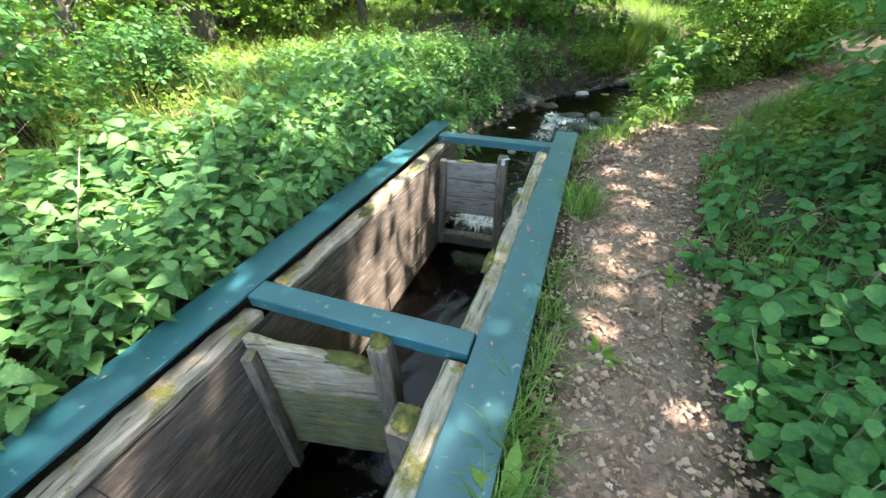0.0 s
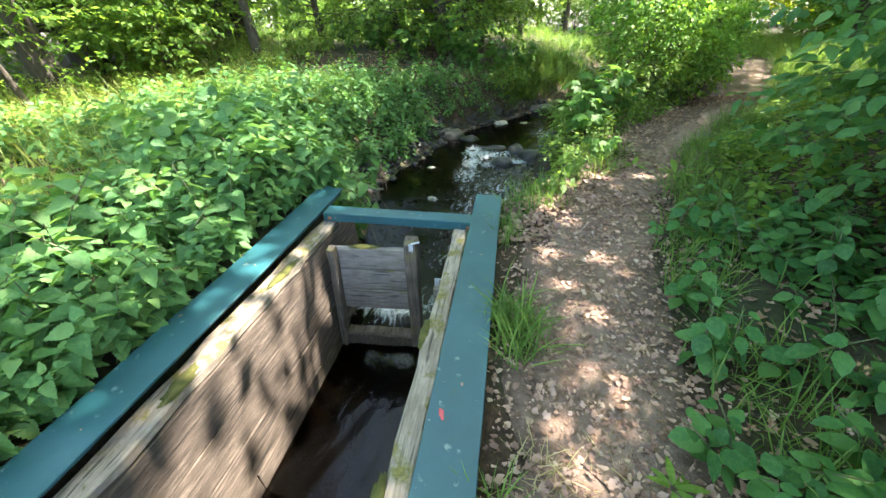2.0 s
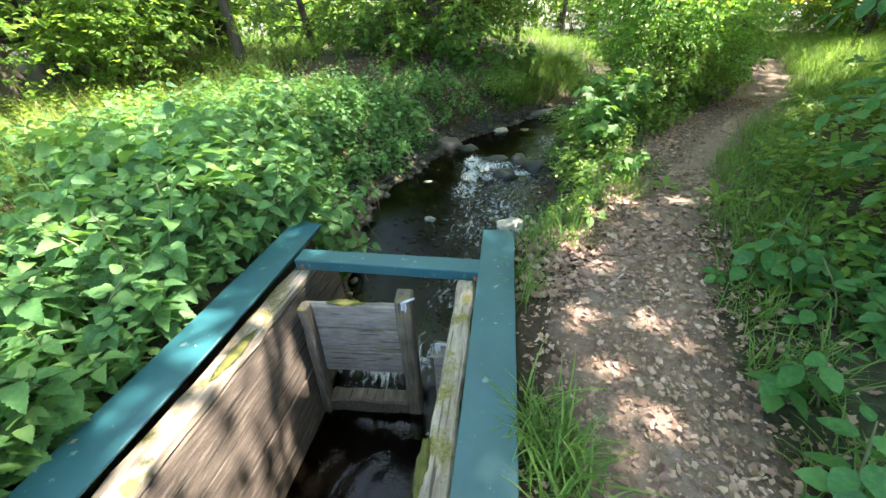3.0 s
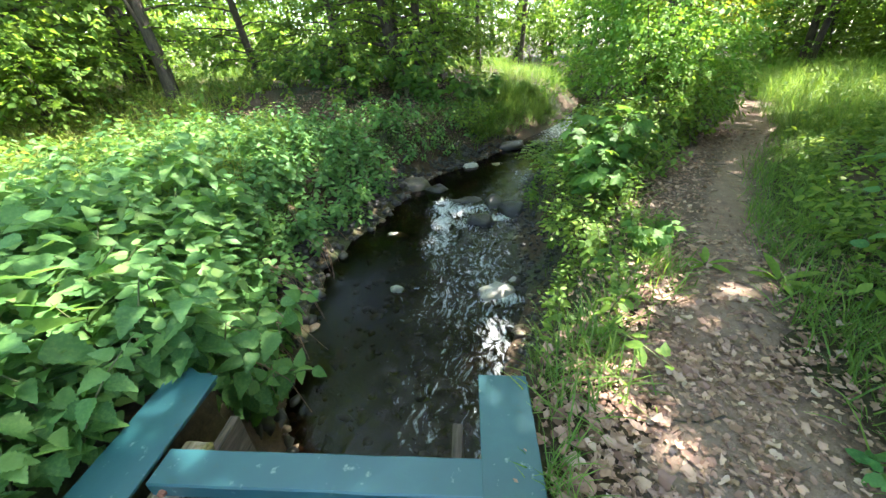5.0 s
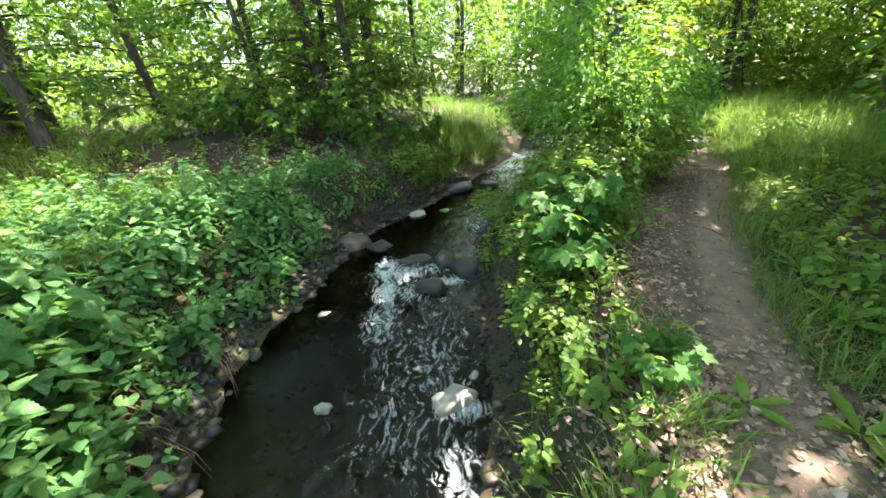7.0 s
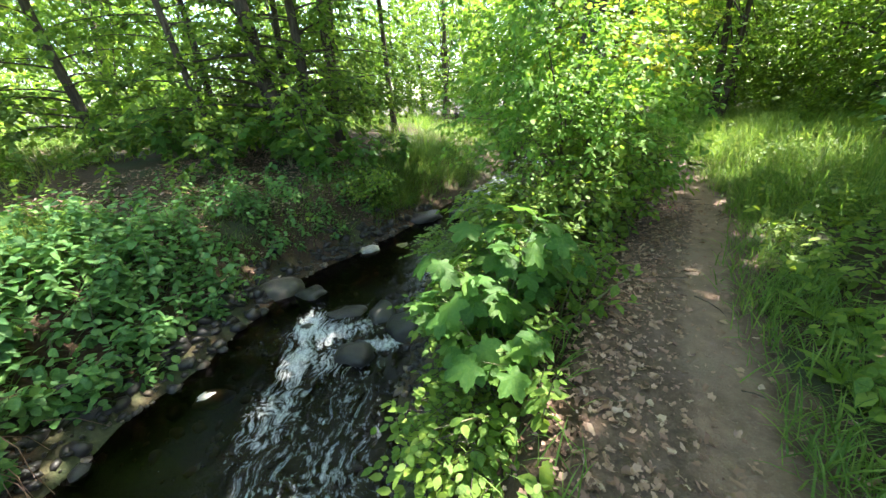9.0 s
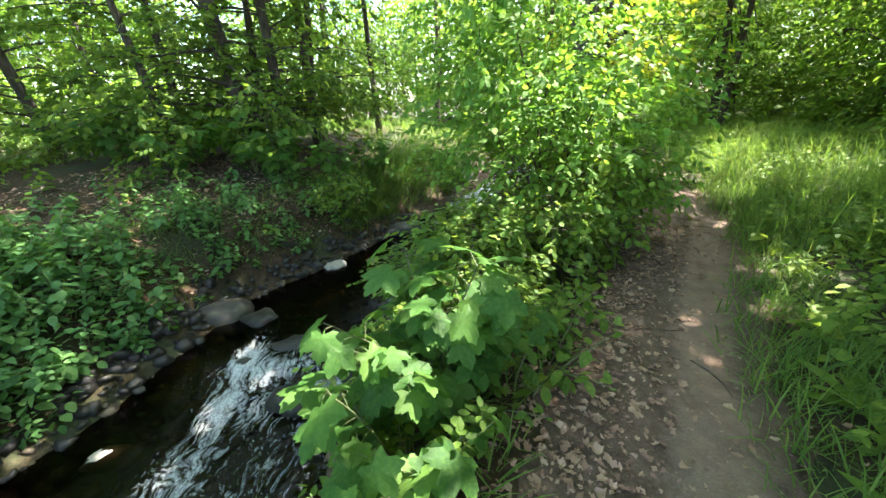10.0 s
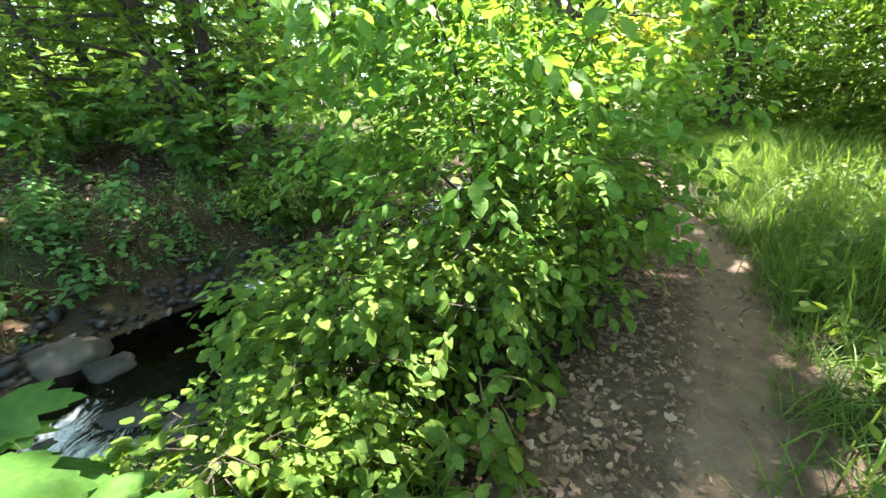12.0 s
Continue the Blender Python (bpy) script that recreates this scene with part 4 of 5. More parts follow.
def bush_meshes(seed, radius, height, low, sprays, per, reach, shape, leaf, mat, stems=7, lumps=8):
    """A shrub: woody stems from the base, twigs, and a leaf mass."""
    r = np.random.default_rng(seed)
    p = crown_points(r, sprays, radius, height, low, 0.3, lumps)
    out = np.arctan2(-p[:, 0], p[:, 1])
    (v, f), (c, d, reach_) = spray_np(r, p, out, per, reach, shape, leaf)
    leaves = mesh_np("leaves", v, f, mat)
    lines = []
    for k in range(stems):
        tip = p[r.integers(0, len(p))] * (0.8, 0.8, 0.95)
        mid = tip * (0.35, 0.35, 0.55)
        lines.append(([(r.normal(0, 0.04), r.normal(0, 0.04), -0.05), tuple(mid), tuple(tip)], [0.014 * height ** 0.5 + 0.004, 0.012, 0.004], 5))
    for k in range(0, len(p), max(1, len(p) // 90)):
        lines.append(([tuple(c[k] - d[k] * 0.1), tuple(c[k] + d[k] * reach_ * 0.9 - np.array([0, 0, 0.1 * reach_]))], [0.004, 0.0015], 3))
    v, f = stems_np(lines)
    return mesh_np("stems", v, f, BARK), leaves


def place_bush(name, meshes, x, y, rz, s, label, category, group="", dz=0.0):
    stems, leaves = meshes
    top = new(name, stems)
    top.matrix_basis = pose(x, y, float(ground_z(x, y)) + dz, 0, 0, rz) @ Matrix.Diagonal((s[0], s[0], s[1], 1))
    tagged(top, label, category, group)
    part("leaves", leaves, top)
    return top


BIG_BUSH = bush_meshes(51, 1.25, 2.9, 0.0, 1500, 8, 0.30, OVATE, 0.07, BUSH_LEAF, 14, 18)
place_bush("dogwood_bush", BIG_BUSH, 2.82, 9.9, 20, (1.0, 1.0), "large leafy bush with bright green leaves beside stream", "bush")
place_bush("dogwood_bush", BIG_BUSH, 3.7, 11.5, 130, (0.85, 0.68), "large leafy bush with bright green leaves beside stream", "bush")
LOW_BUSH = bush_meshes(52, 0.55, 0.75, 0.0, 210, 7, 0.24, OVATE, 0.075, BANK_LEAF, 6, 8)
for x, y, rz, s in ((1.7, 8.05, 40, (0.7, 0.55)), (1.35, 7.75, 0, (0.75, 0.6)), (1.15, 6.9, 80, (0.8, 0.5)), (1.85, 8.9, 190, (1.0, 0.8)), (1.4, 9.7, 33, (0.9, 0.4)), (2.15, 9.2, 300, (1, 0.9)), (0.0, 12.95, 15, (1.0, 1.0)), (1.95, 8.45, 250, (0.7, 0.5)), (3.05, 9.35, 20, (1.0, 1.3)), (3.55, 9.95, 150, (0.9, 1.2)), (2.5, 8.95, 280, (0.9, 0.9))):
    place_bush("bramble", LOW_BUSH, x, y, rz, s, "low tangled yellow-green bramble on the stream bank", "bramble", "brambles on the bank")
DARK_BUSH = bush_meshes(53, 1.1, 1.9, 0.1, 420, 7, 0.36, ROUND, 0.105, SHRUB_LEAF, 9, 10)
for x, y, rz, s in ((2.95, 2.5, 55, (0.8, 0.85)), (2.85, 3.5, 310, (0.75, 0.95)), (3.9, 2.4, 10, (1, 0.9)), (3.0, 4.6, 120, (0.9, 0.95)), (4.0, 0.4, 220, (0.9, 0.8)), (4.9, 6.0, 75, (1.0, 1.0)), (5.3, 3.5, 160, (1.3, 1.5)), (6.6, 7.6, 30, (1.2, 1.2)), (-5.4, 2.5, 10, (0.8, 0.75)), (-6.2, 4.3, 100, (0.8, 0.6)), (-5.0, 0.7, 190, (0.9, 0.8)), (-7.4, 2.0, 260, (1.0, 0.9)), (-6.6, -0.6, 50, (1.2, 1.0)),  (5.5, 1.0, 270, (1.3, 1.6)), (7.5, 5.0, 200, (1.5, 1.8))):
    place_bush("hazel_shrub", DARK_BUSH, x, y, rz, s, "dark green hazel shrub in the woodland shade", "shrub", "hazel shrubs in the wood")


def maple_meshes(seed):
    """A sycamore sapling: few thin arching stems, large lobed leaves on stalks."""
    r = np.random.default_rng(seed)
    lines, at, yaw, pitch, roll, size = [], [], [], [], [], []
    for k in range(9):
        a, n, h = r.uniform(0, 6.28), r.uniform(0.2, 0.46), r.uniform(0.35, 0.85)
        pts = [(n * math.sin(a) * t ** 1.4, n * math.cos(a) * t ** 1.4, h * (1.25 * t - 0.25 * t * t)) for t in np.linspace(0, 1, 5)]
        lines.append((pts, [0.007, 0.006, 0.005, 0.004, 0.002], 5))
        for j in range(11):
            t = 0.3 + 0.7 * j / 10
            i = min(int(t * 4), 3)
            p = np.array(pts[i]) + (np.array(pts[i + 1]) - np.array(pts[i])) * (t * 4 - i)
            w = a + (1.2 if j % 2 else -1.2) + r.normal(0, 0.5)
            q = p + 0.08 * np.array([math.sin(w), math.cos(w), 0.5])
            lines.append(([tuple(p), tuple(q)], [0.002, 0.0012], 3))
            at.append(q), yaw.append(-w), pitch.append(r.normal(-0.35, 0.3)), roll.append(r.normal(0, 0.35)), size.append(r.uniform(0.12, 0.215))
    v, f = stems_np(lines)
    lv, lf = scatter(MAPLE, np.array(at), yaw, pitch, roll, size)
    return mesh_np("stems", v, f, STEM), mesh_np("leaves", lv, lf, MAPLE_LEAF)


SAPLINGS = [maple_meshes(71), maple_meshes(72)]
for k, (x, y, s) in enumerate(((1.47, 7.55, 1.0), (1.3, 7.28, 0.9), (1.62, 7.7, 0.8), (1.24, 5.85, 0.42), (-1.1, 13.2, 1.2), (-2.6, 12.9, 1.2), (-3.8, 13.3, 1.3), (-1.7, 13.5, 1.4), (-0.2, 13.6, 1.0), (-2.9, 14.2, 1.2), (0.5, 14.6, 0.9), (-5.0, 13.9, 1.1))):
    place_bush("maple_sapling", SAPLINGS[k % 2], x, y, 70 * k, (s, s), "young maple sapling with large lobed green leaves", "sapling", "maple saplings by the stream")


# ---- single weeds, twigs and roots ----
LONG = blade_shape([(0.15, 0.10), (0.5, 0.16), (0.8, 0.11)], 0.25, 0.3)


def dock(x, y, n, size, rise, label):
    """A rosette of broad leaves on short stalks."""
    a = np.arange(n) * 2.4 + rng.uniform(0, 1, n)
    top = new("dock_plant", mesh_np("crown", *tube([(0, 0, -0.02), (0, 0, 0.02)], [0.012, 0.006], 5), STEM))
    top.matrix_basis = pose(x, y, float(ground_z(x, y)))
    tagged(top, label, "weed", "weeds at the rail")
    for k in range(n):
        v, f = scatter(LONG, [(0.01 * math.sin(a[k]), 0.01 * math.cos(a[k]), 0.02)], [-a[k]], [rise + 0.3 * math.sin(k * 3)], [0.2 * math.cos(k)], size * (0.7 + 0.4 * math.sin(k * 1.7) ** 2))
        part("leaf", mesh_np("leaf", v, f, BANK_LEAF), top)


dock(0.31, 1.0, 6, 0.20, 0.9, "broad-leaved green dock plant beside the rail")
dock(0.57, 1.75, 9, 0.10, 0.2, "flat green weed rosette trodden on the path")
dock(0.93, 2.47, 9, 0.10, 0.3, "flat green weed rosette at the path's edge")
dock(1.55, 5.65, 8, 0.16, 0.45, "broad-leaved green dock plant at the path's edge")
dock(1.88, 5.45, 8, 0.22, 0.5, "broad-leaved green dock plant at the path's edge")
for x_, y_, s_ in ((2.62, 6.15, 0.26), (2.95, 6.75, 0.24), (3.35, 7.25, 0.28), (3.75, 7.7, 0.26), (2.3, 5.0, 0.24), (1.75, 4.25, 0.22)):
    dock(x_, y_, 9, s_, 0.5, "broad-leaved green dock plant at the path's edge")
dock(3.2, 6.6, 9, 0.24, 0.45, "broad-leaved green dock plant at the path's edge")


def sticks(name, n, place, length, radius, label, lift=0.012):
    for k in range(n):
        x, y = place()
        a, l = rng.uniform(0, 6.3), rng.uniform(*length)
        pts = []
        for t_ in (0, 0.35, 0.7, 1.0):
            px, py = x + math.sin(a + 0.5 * t_) * l * t_, y + math.cos(a + 0.5 * t_) * l * t_
            pts.append((px, py, float(ground_z(px, py)) + lift))
        v, f = tube(pts, [radius, radius * 0.9, radius * 0.7, radius * 0.4], 5)
        tagged(new(name, mesh_np(name, v, f, BARK)), label, "twig", "twigs on the ground")


def beside_path():
    y = rng.uniform(1.0, 10)
    return path_mid(y) + rng.normal(0, 0.45), y


sticks("twig", 26, beside_path, (0.12, 0.38), 0.005, "thin dry twig lying on the path")


def roots(x, y, z, n, label):
    """Dead stalks and roots hanging over the water's edge, each a strand of its own."""
    top = tagged(new("hanging_roots"), label, "roots", "roots on the bank")
    top.matrix_basis = pose(x, y, z)
    for k in range(n):
        p = np.array([rng.normal(0, 0.12), rng.normal(0, 0.15), rng.normal(0, 0.05)])
        d = np.array([rng.normal(0.18, 0.08), rng.normal(0, 0.08), -rng.uniform(0.25, 0.55)])
        v, f = tube([tuple(p), tuple(p + d * 0.4 + (0.06, 0, 0.05)), tuple(p + d)], [0.004, 0.003, 0.0015], 4)
        part("strand", mesh_np("strand", v, f, LITTER), top)


def stalk(x, y, l, yaw, rise, label):
    """A dry standing or leaning stalk among the herbs."""
    z = float(ground_z(x, y))
    d = np.array([math.sin(yaw) * math.cos(rise), math.cos(yaw) * math.cos(rise), math.sin(rise)]) * l
    p = np.array([x, y, z])
    v, f = tube([tuple(p), tuple(p + d * 0.5 + (0, 0, 0.04 * l)), tuple(p + d)], [0.005, 0.004, 0.002], 5)
    tagged(new("dry_stalk", mesh_np("dry_stalk", v, f, LITTER)), label, "stalk", "dry stalks among the nettles")


for k in range(9):
    stalk(rng.uniform(-4.6, -1.8), rng.uniform(0.6, 8.0) if k % 2 else rng.uniform(0.8, 4.0), rng.uniform(0.5, 1.0), rng.uniform(0, 6.3), rng.uniform(0.5, 1.3), "dry pale stalk leaning among green nettles")


for x, y, z in ((-1.55, 5.0, -0.25), (-1.75, 5.6, -0.5), (-2.05, 6.6, -0.7), (-2.1, 7.6, -0.75)):
    roots(x, y, z, 16, "tangle of pale dead stalks hanging over the water")


def moss_pad(x, y, z, sx, sy, sz, rz, seed, label):
    """A cushion of moss."""
    bm = bmesh.new()
    bmesh.ops.create_icosphere(bm, subdivisions=4, radius=0.5)
    for v_ in bm.verts:
        q = v_.co.copy()
        v_.co *= 1 + 0.35 * noise.noise(q * 5 + Vector((seed, 0, 0))) + 0.16 * noise.noise(q * 17)
        v_.co = Vector((v_.co.x * sx, v_.co.y * sy, v_.co.z * sz))
    ob = new("moss_cushion", mesh_bm("moss_cushion", bm, MOSS, True))
    ob.matrix_basis = pose(x, y, z, 0, 0, rz)
    tagged(ob, label, "moss", "moss on the timbers")


MLABEL = "olive green moss cushion on weathered timber"
for a in ((-0.60, 1.385, -0.165, 0.26, 0.075, 0.07, 13), (-0.47, 1.42, -0.21, 0.12, 0.07, 0.10, 13), (-0.385, 1.425, 0.02, 0.09, 0.11, 0.035, 10), (-0.135, 1.17, -0.08, 0.12, 0.13, 0.05, 0),
          (-0.20, 1.15, -0.34, 0.03, 0.12, 0.24, 0), (-0.80, 3.95, -0.148, 0.22, 0.05, 0.022, 4), (-1.15, 2.55, -0.043, 0.07, 0.22, 0.02, 3), (-1.14, 3.4, -0.043, 0.06, 0.30, 0.018, -2), (-0.08, 2.2, 0.0, 0.05, 0.24, 0.02, 2), (-0.09, 3.0, 0.0, 0.04, 0.20, 0.018, 0)):
    moss_pad(*a, 3.1 * a[1], MLABEL)


# ---- grass ----
def grass(name, places, blades, height, lean, mat, label, spread=0.07, width=1.0):
    """Tufts of bent blades as one mass."""
    p = np.repeat(np.asarray(places, float), blades, 0)
    n = len(p)
    x, y = p[:, 0] + rng.normal(0, spread, n), p[:, 1] + rng.normal(0, spread, n)
    at = np.c_[x, y, ground_z(x, y) - 0.01]
    shape = (BLADE[0] * (width, 1, 1), BLADE[1])
    v, f = scatter(shape, at, rng.uniform(0, 6.3, n), np.clip(rng.normal(1.57 - lean, 0.3, n), 0.35, 1.9), rng.normal(0, 0.3, n), height * rng.uniform(0.5, 1.25, n))
    return tagged(new(name, mesh_np(name, v, f, mat)), label, "grass", kind="stuff")


def along(n, x0, x1, y0, y1, keep=None):
    return [(q[0], q[1]) for q in sow(n, x0, x1, y0, y1, (1, 1), 0.0, keep)]


grass("verge_grass", [(x, y) for x, y in zip(rng.uniform(0.27, 0.35, 74), np.concatenate([rng.uniform(-0.3, 2.0, 58), rng.uniform(2.0, 4.7, 16)]))], 22, 0.18, 0.55, GRASS_BLADE, "fresh green grass tufts along the steel rail", 0.045)
near_path = lambda x, y: abs(x - path_mid(y)) < 0.95 and before_path(x, y) < (0.5 if y < 6.2 else -0.1)
grass("dry_grass", [(x, y) for x, y in zip(rng.normal(0.52, 0.07, 9), rng.normal(2.35, 0.16, 9))], 16, 0.13, 1.0, DRY_BLADE, "pale dry grass tuft at the path's edge", 0.04)
grass("verge_grass", [(x, y) for x, y in zip(rng.normal(0.42, 0.05, 8), rng.normal(3.1, 0.12, 8))], 34, 0.24, 0.6, GRASS_BLADE, "dense green grass tuft along the steel rail", 0.05)
grass("path_grass", along(330, 0.3, 6.5, 4.5, 11.5, near_path), 20, 0.22, 0.65, GRASS_BLADE, "green grass tufts at the path's edge", 0.07)
grass("path_grass", along(75, 1.05, 2.5, 2.3, 5.4, lambda x, y: path_mid(y) + 0.52 < x < path_mid(y) + 1.1), 16, 0.22, 0.6, GRASS_BLADE, "green grass tufts at the path's edge", 0.07)
grass("bank_grass", along(110, 0.05, 2.6, 4.8, 8.8, lambda x, y: before_path(x, y) > 0.2 + 0.4 * smooth01((y - 6.0) / 0.8) and right_gap(x, y) > 0.12), 15, 0.22, 0.7, GRASS_BLADE, "green grass on the bank between stream and path", 0.07)
grass("bank_grass", along(140, -6, 0.5, 5, 10.2, lambda x, y: np.interp(y, LEFT_Y, LEFT_X) - x > 0.3), 14, 0.28, 0.6, GRASS_BLADE, "thin green grass on the stream bank", 0.10)
grass("bend_grass", along(300, 0.0, 3.2, 12.6, 16.8, lambda x, y: 0.3 < left_gap(x, y) < 1.7), 26, 0.38, 0.7, GRASS_BLADE, "drooping green grass on the bank at the bend", 0.09)
grass("slope_grass", along(230, -4.0, 1.6, 9.6, 14.0, lambda x, y: 0.35 < left_gap(x, y) < 1.7), 14, 0.22, 0.75, GRASS_BLADE, "thin green grass low on the brown slope", 0.09)
grass("meadow_grass", along(2600, 4.6, 16, 8.6, 22, lambda x, y: x > path_mid(min(y, 15.5)) + 0.5), 18, 0.62, 0.5, MEADOW_BLADE, "tall light green meadow grass", 0.16, 0.32)
grass("clearing_grass", along(950, -11, -3.1, 1.5, 14, lambda x, y: y < 10.2 or x < -5.4), 16, 0.5, 0.5, STRAW_BLADE, "tall yellow-green grass in the clearing", 0.16, 0.5)
grass("glade_grass", along(900, -18, 0, 17, 28), 14, 0.5, 0.45, MEADOW_BLADE, "pale sunlit grass in the glade behind the trees", 0.2, 0.7)
grass("far_grass", along(300, 0, 5.5, 15.5, 24, lambda x, y: x < np.interp(y, LEFT_Y, LEFT_X) - 0.5 or x > np.interp(y, RIGHT_Y, RIGHT_X) + 0.5), 14, 0.5, 0.45, MEADOW_BLADE, "sunlit green grass on the far bank", 0.16, 0.6)


# ---- dead leaves lying on the steel ----
for k in range(16):
    x, y = (rng.uniform(-1.41, -1.21) if k % 2 else rng.uniform(0.06, 0.20)), rng.uniform(0.7, 4.5)
    v, f = scatter(CURLED, [(0, 0, 0)], [rng.uniform(0, 6.3)], [0.05], [0.1], rng.uniform(0.015, 0.035))
    tagged(new("fallen_leaf", mesh_np("fallen_leaf", v, f, LITTER)), "small pale dead leaf lying on the painted rail", "leaf", "leaves on the rails").matrix_basis = pose(x, y, 0.0465)


v, f = scatter(DEAD[3], [(0, 0, 0)], [0.4], [0.03], [0.05], 0.06)
tagged(new("fallen_petal", mesh_np("fallen_petal", v, f, RED_PETAL)), "small red leaf lying on the painted rail", "leaf", "leaves on the rails").matrix_basis = pose(0.10, 2.52, 0.0465)


# ---- trees ----
def tree_meshes(seed, height, girth, crown_r, crown_low, crown_h, sprays, leaf, bare=0.0, lean=0.0, lumps=16):
    """A tree: tapered bent trunk with limbs, and a crown of leaf sprays."""
    r = np.random.default_rng(seed)
    ax = r.uniform(0, 6.28)
    bendx, bendy = lean * math.cos(ax), lean * math.sin(ax)
    def spine(t):
        return np.array([bendx * t + 0.12 * math.sin(4 * t + seed), bendy * t + 0.12 * math.cos(3 * t + seed), height * t])
    ts = np.linspace(0, 1, 9)
    lines = [([tuple(spine(t) - (0, 0, 0.25 if t == 0 else 0)) for t in ts], [girth * (1.35 if t == 0 else (1 - 0.85 * t)) for t in ts], 9)]
    p = crown_points(r, sprays, crown_r, crown_h, crown_low, 0.25, lumps)
    top = spine(0.8)
    p[:, :2] += top[:2] * ((p[:, 2:3] - crown_low) / crown_h)
    for k in range(16):
        t = r.uniform(max(0.12, 0.6 * crown_low / height), 0.9)
        q = p[r.integers(0, len(p))]
        s = spine(t)
        m = s * 0.5 + q * 0.5 + (0, 0, 0.25)
        lines.append(([tuple(s), tuple(m), tuple(q)], [girth * 0.32 * (1.1 - t), girth * 0.16, 0.008], 5))
    v, f = stems_np(lines)
    out = np.arctan2(-p[:, 0], p[:, 1])
    (lv, lf), _ = spray_np(r, p, out, 8, 0.55, SIMPLE, leaf)
    return mesh_np("trunk", v, f, BARK, True), mesh_np("crown", lv, lf, TREE_LEAF)


def place_tree(meshes, x, y, rz, s, label, name="tree", group="woodland trees"):
    trunk, crown = meshes
    top = new(name)
    top.matrix_basis = pose(x, y, float(ground_z(x, y)), 0, 0, rz) @ Matrix.Scale(s, 4)
    tagged(top, label, "tree", group)
    part("trunk", trunk, top)
    part("crown", crown, top)
    return top


LOW_TREES = [tree_meshes(81, 8.5, 0.12, 2.9, 0.5, 7.2, 560, 0.15, lean=1.2), tree_meshes(82, 7.5, 0.08, 2.5, 0.3, 6.5, 500, 0.15, lean=0.8), tree_meshes(83, 9.5, 0.15, 3.2, 0.9, 7.9, 580, 0.16, lean=0.6)]
WOOD_TREES = [tree_meshes(85, 12, 0.22, 3.6, 0.2, 11.0, 1150, 0.2, lean=0.8, lumps=24), tree_meshes(86, 11, 0.18, 3.3, 0.3, 10.0, 1050, 0.2, lean=0.5, lumps=22)]
SHRUBS = [bush_meshes(61, 1.5, 2.6, 0.0, 330, 7, 0.45, SIMPLE, 0.16, TREE_LEAF, 8, 10), bush_meshes(62, 1.3, 1.8, 0.0, 300, 7, 0.42, SIMPLE, 0.15, TREE_LEAF, 7, 9)]



def layered_tree_meshes(seed, height, girth, reach, low, branches, leaf, lean, mat=BEECH_LEAF):
    """A beech-like tree: bent trunk, long level branches with leafy twigs in flat tiers."""
    r = np.random.default_rng(seed)
    def spine(t):
        return np.array([lean * t + 0.10 * math.sin(5 * t + seed), 0.4 * lean * t + 0.10 * math.cos(4 * t + seed), height * t])
    ts = np.linspace(0, 1, 10)
    lines = [([tuple(spine(t) - (0, 0, 0.3 if t == 0 else 0)) for t in ts], [girth * (1.3 if t == 0 else 1 - 0.8 * t) for t in ts], 10)]
    at, out = [], []
    for k in range(branches):
        t = (low + (height * 0.93 - low) * ((k + r.uniform(0, 0.9)) / branches) ** 2.1) / height
        a, n, s = k * 2.4 + r.normal(0, 0.3), reach * r.uniform(0.55, 1.1) * (1.05 - 0.6 * t), spine(t)
        rise, sag = r.normal(0.22, 0.12), r.uniform(0.35, 0.75)
        pts = [s + np.array([-math.sin(a + 0.25 * u) * n * u, math.cos(a + 0.25 * u) * n * u, n * (rise * u - sag * u * u * 0.6)]) for u in np.linspace(0, 1, 6)]
        lines.append(([tuple(p) for p in pts], [girth * 0.24 * (1.15 - t), girth * 0.18 * (1.15 - t), 0.016, 0.011, 0.007, 0.003], 5))
        for j in range(11):
            u = 0.28 + 0.72 * (j + r.uniform(0, 0.8)) / 11
            i = min(int(u * 5), 4)
            at.append(pts[i] + (pts[i + 1] - pts[i]) * (u * 5 - i) + r.normal(0, 0.06, 3))
            out.append(a + 0.25 * u + (0.9 if j % 2 else -0.9) * (1.15 - u))
    v, f = stems_np(lines)
    (lv, lf), _ = spray_np(r, np.array(at), np.array(out), 10, 0.62, OVATE, leaf)
    return mesh_np("trunk", v, f, BARK, True), mesh_np("crown", lv, lf, mat)


BEECHES = [layered_tree_meshes(201, 9.0, 0.19, 3.1, 0.7, 42, 0.14, 0.9), layered_tree_meshes(202, 8.0, 0.11, 2.8, 0.6, 36, 0.14, 1.3), layered_tree_meshes(203, 9.5, 0.14, 2.9, 0.8, 42, 0.14, 0.3)]
# the clump of stems across the stream
for k, (x, y, rz, s) in enumerate(((-2.0, 14.7, 160, 1.0), (-1.6, 15.2, 350, 0.95), (-2.4, 15.7, 60, 1.0), (-3.7, 15.2, 120, 0.9), (-3.3, 14.2, 210, 0.8), (-1.1, 16.4, 290, 0.95))):
    place_tree(BEECHES[(0, 2, 1, 1, 1, 2)[k]], x, y, rz, s, "dark-stemmed beech with level leafy branches above the stream", "beech_tree", "clump of trees across the stream")
# a young tree over the path's far end, sunlight put into its yellow-green leaf colour
place_tree(layered_tree_meshes(204, 5.2, 0.06, 1.9, 1.7, 26, 0.13, 0.4, SUN_TINT_LEAF), 5.15, 13.5, 40, 1.0, "young tree with leaves tinted yellow-green as if sunlit above the path", "maple_tree", "woodland trees")
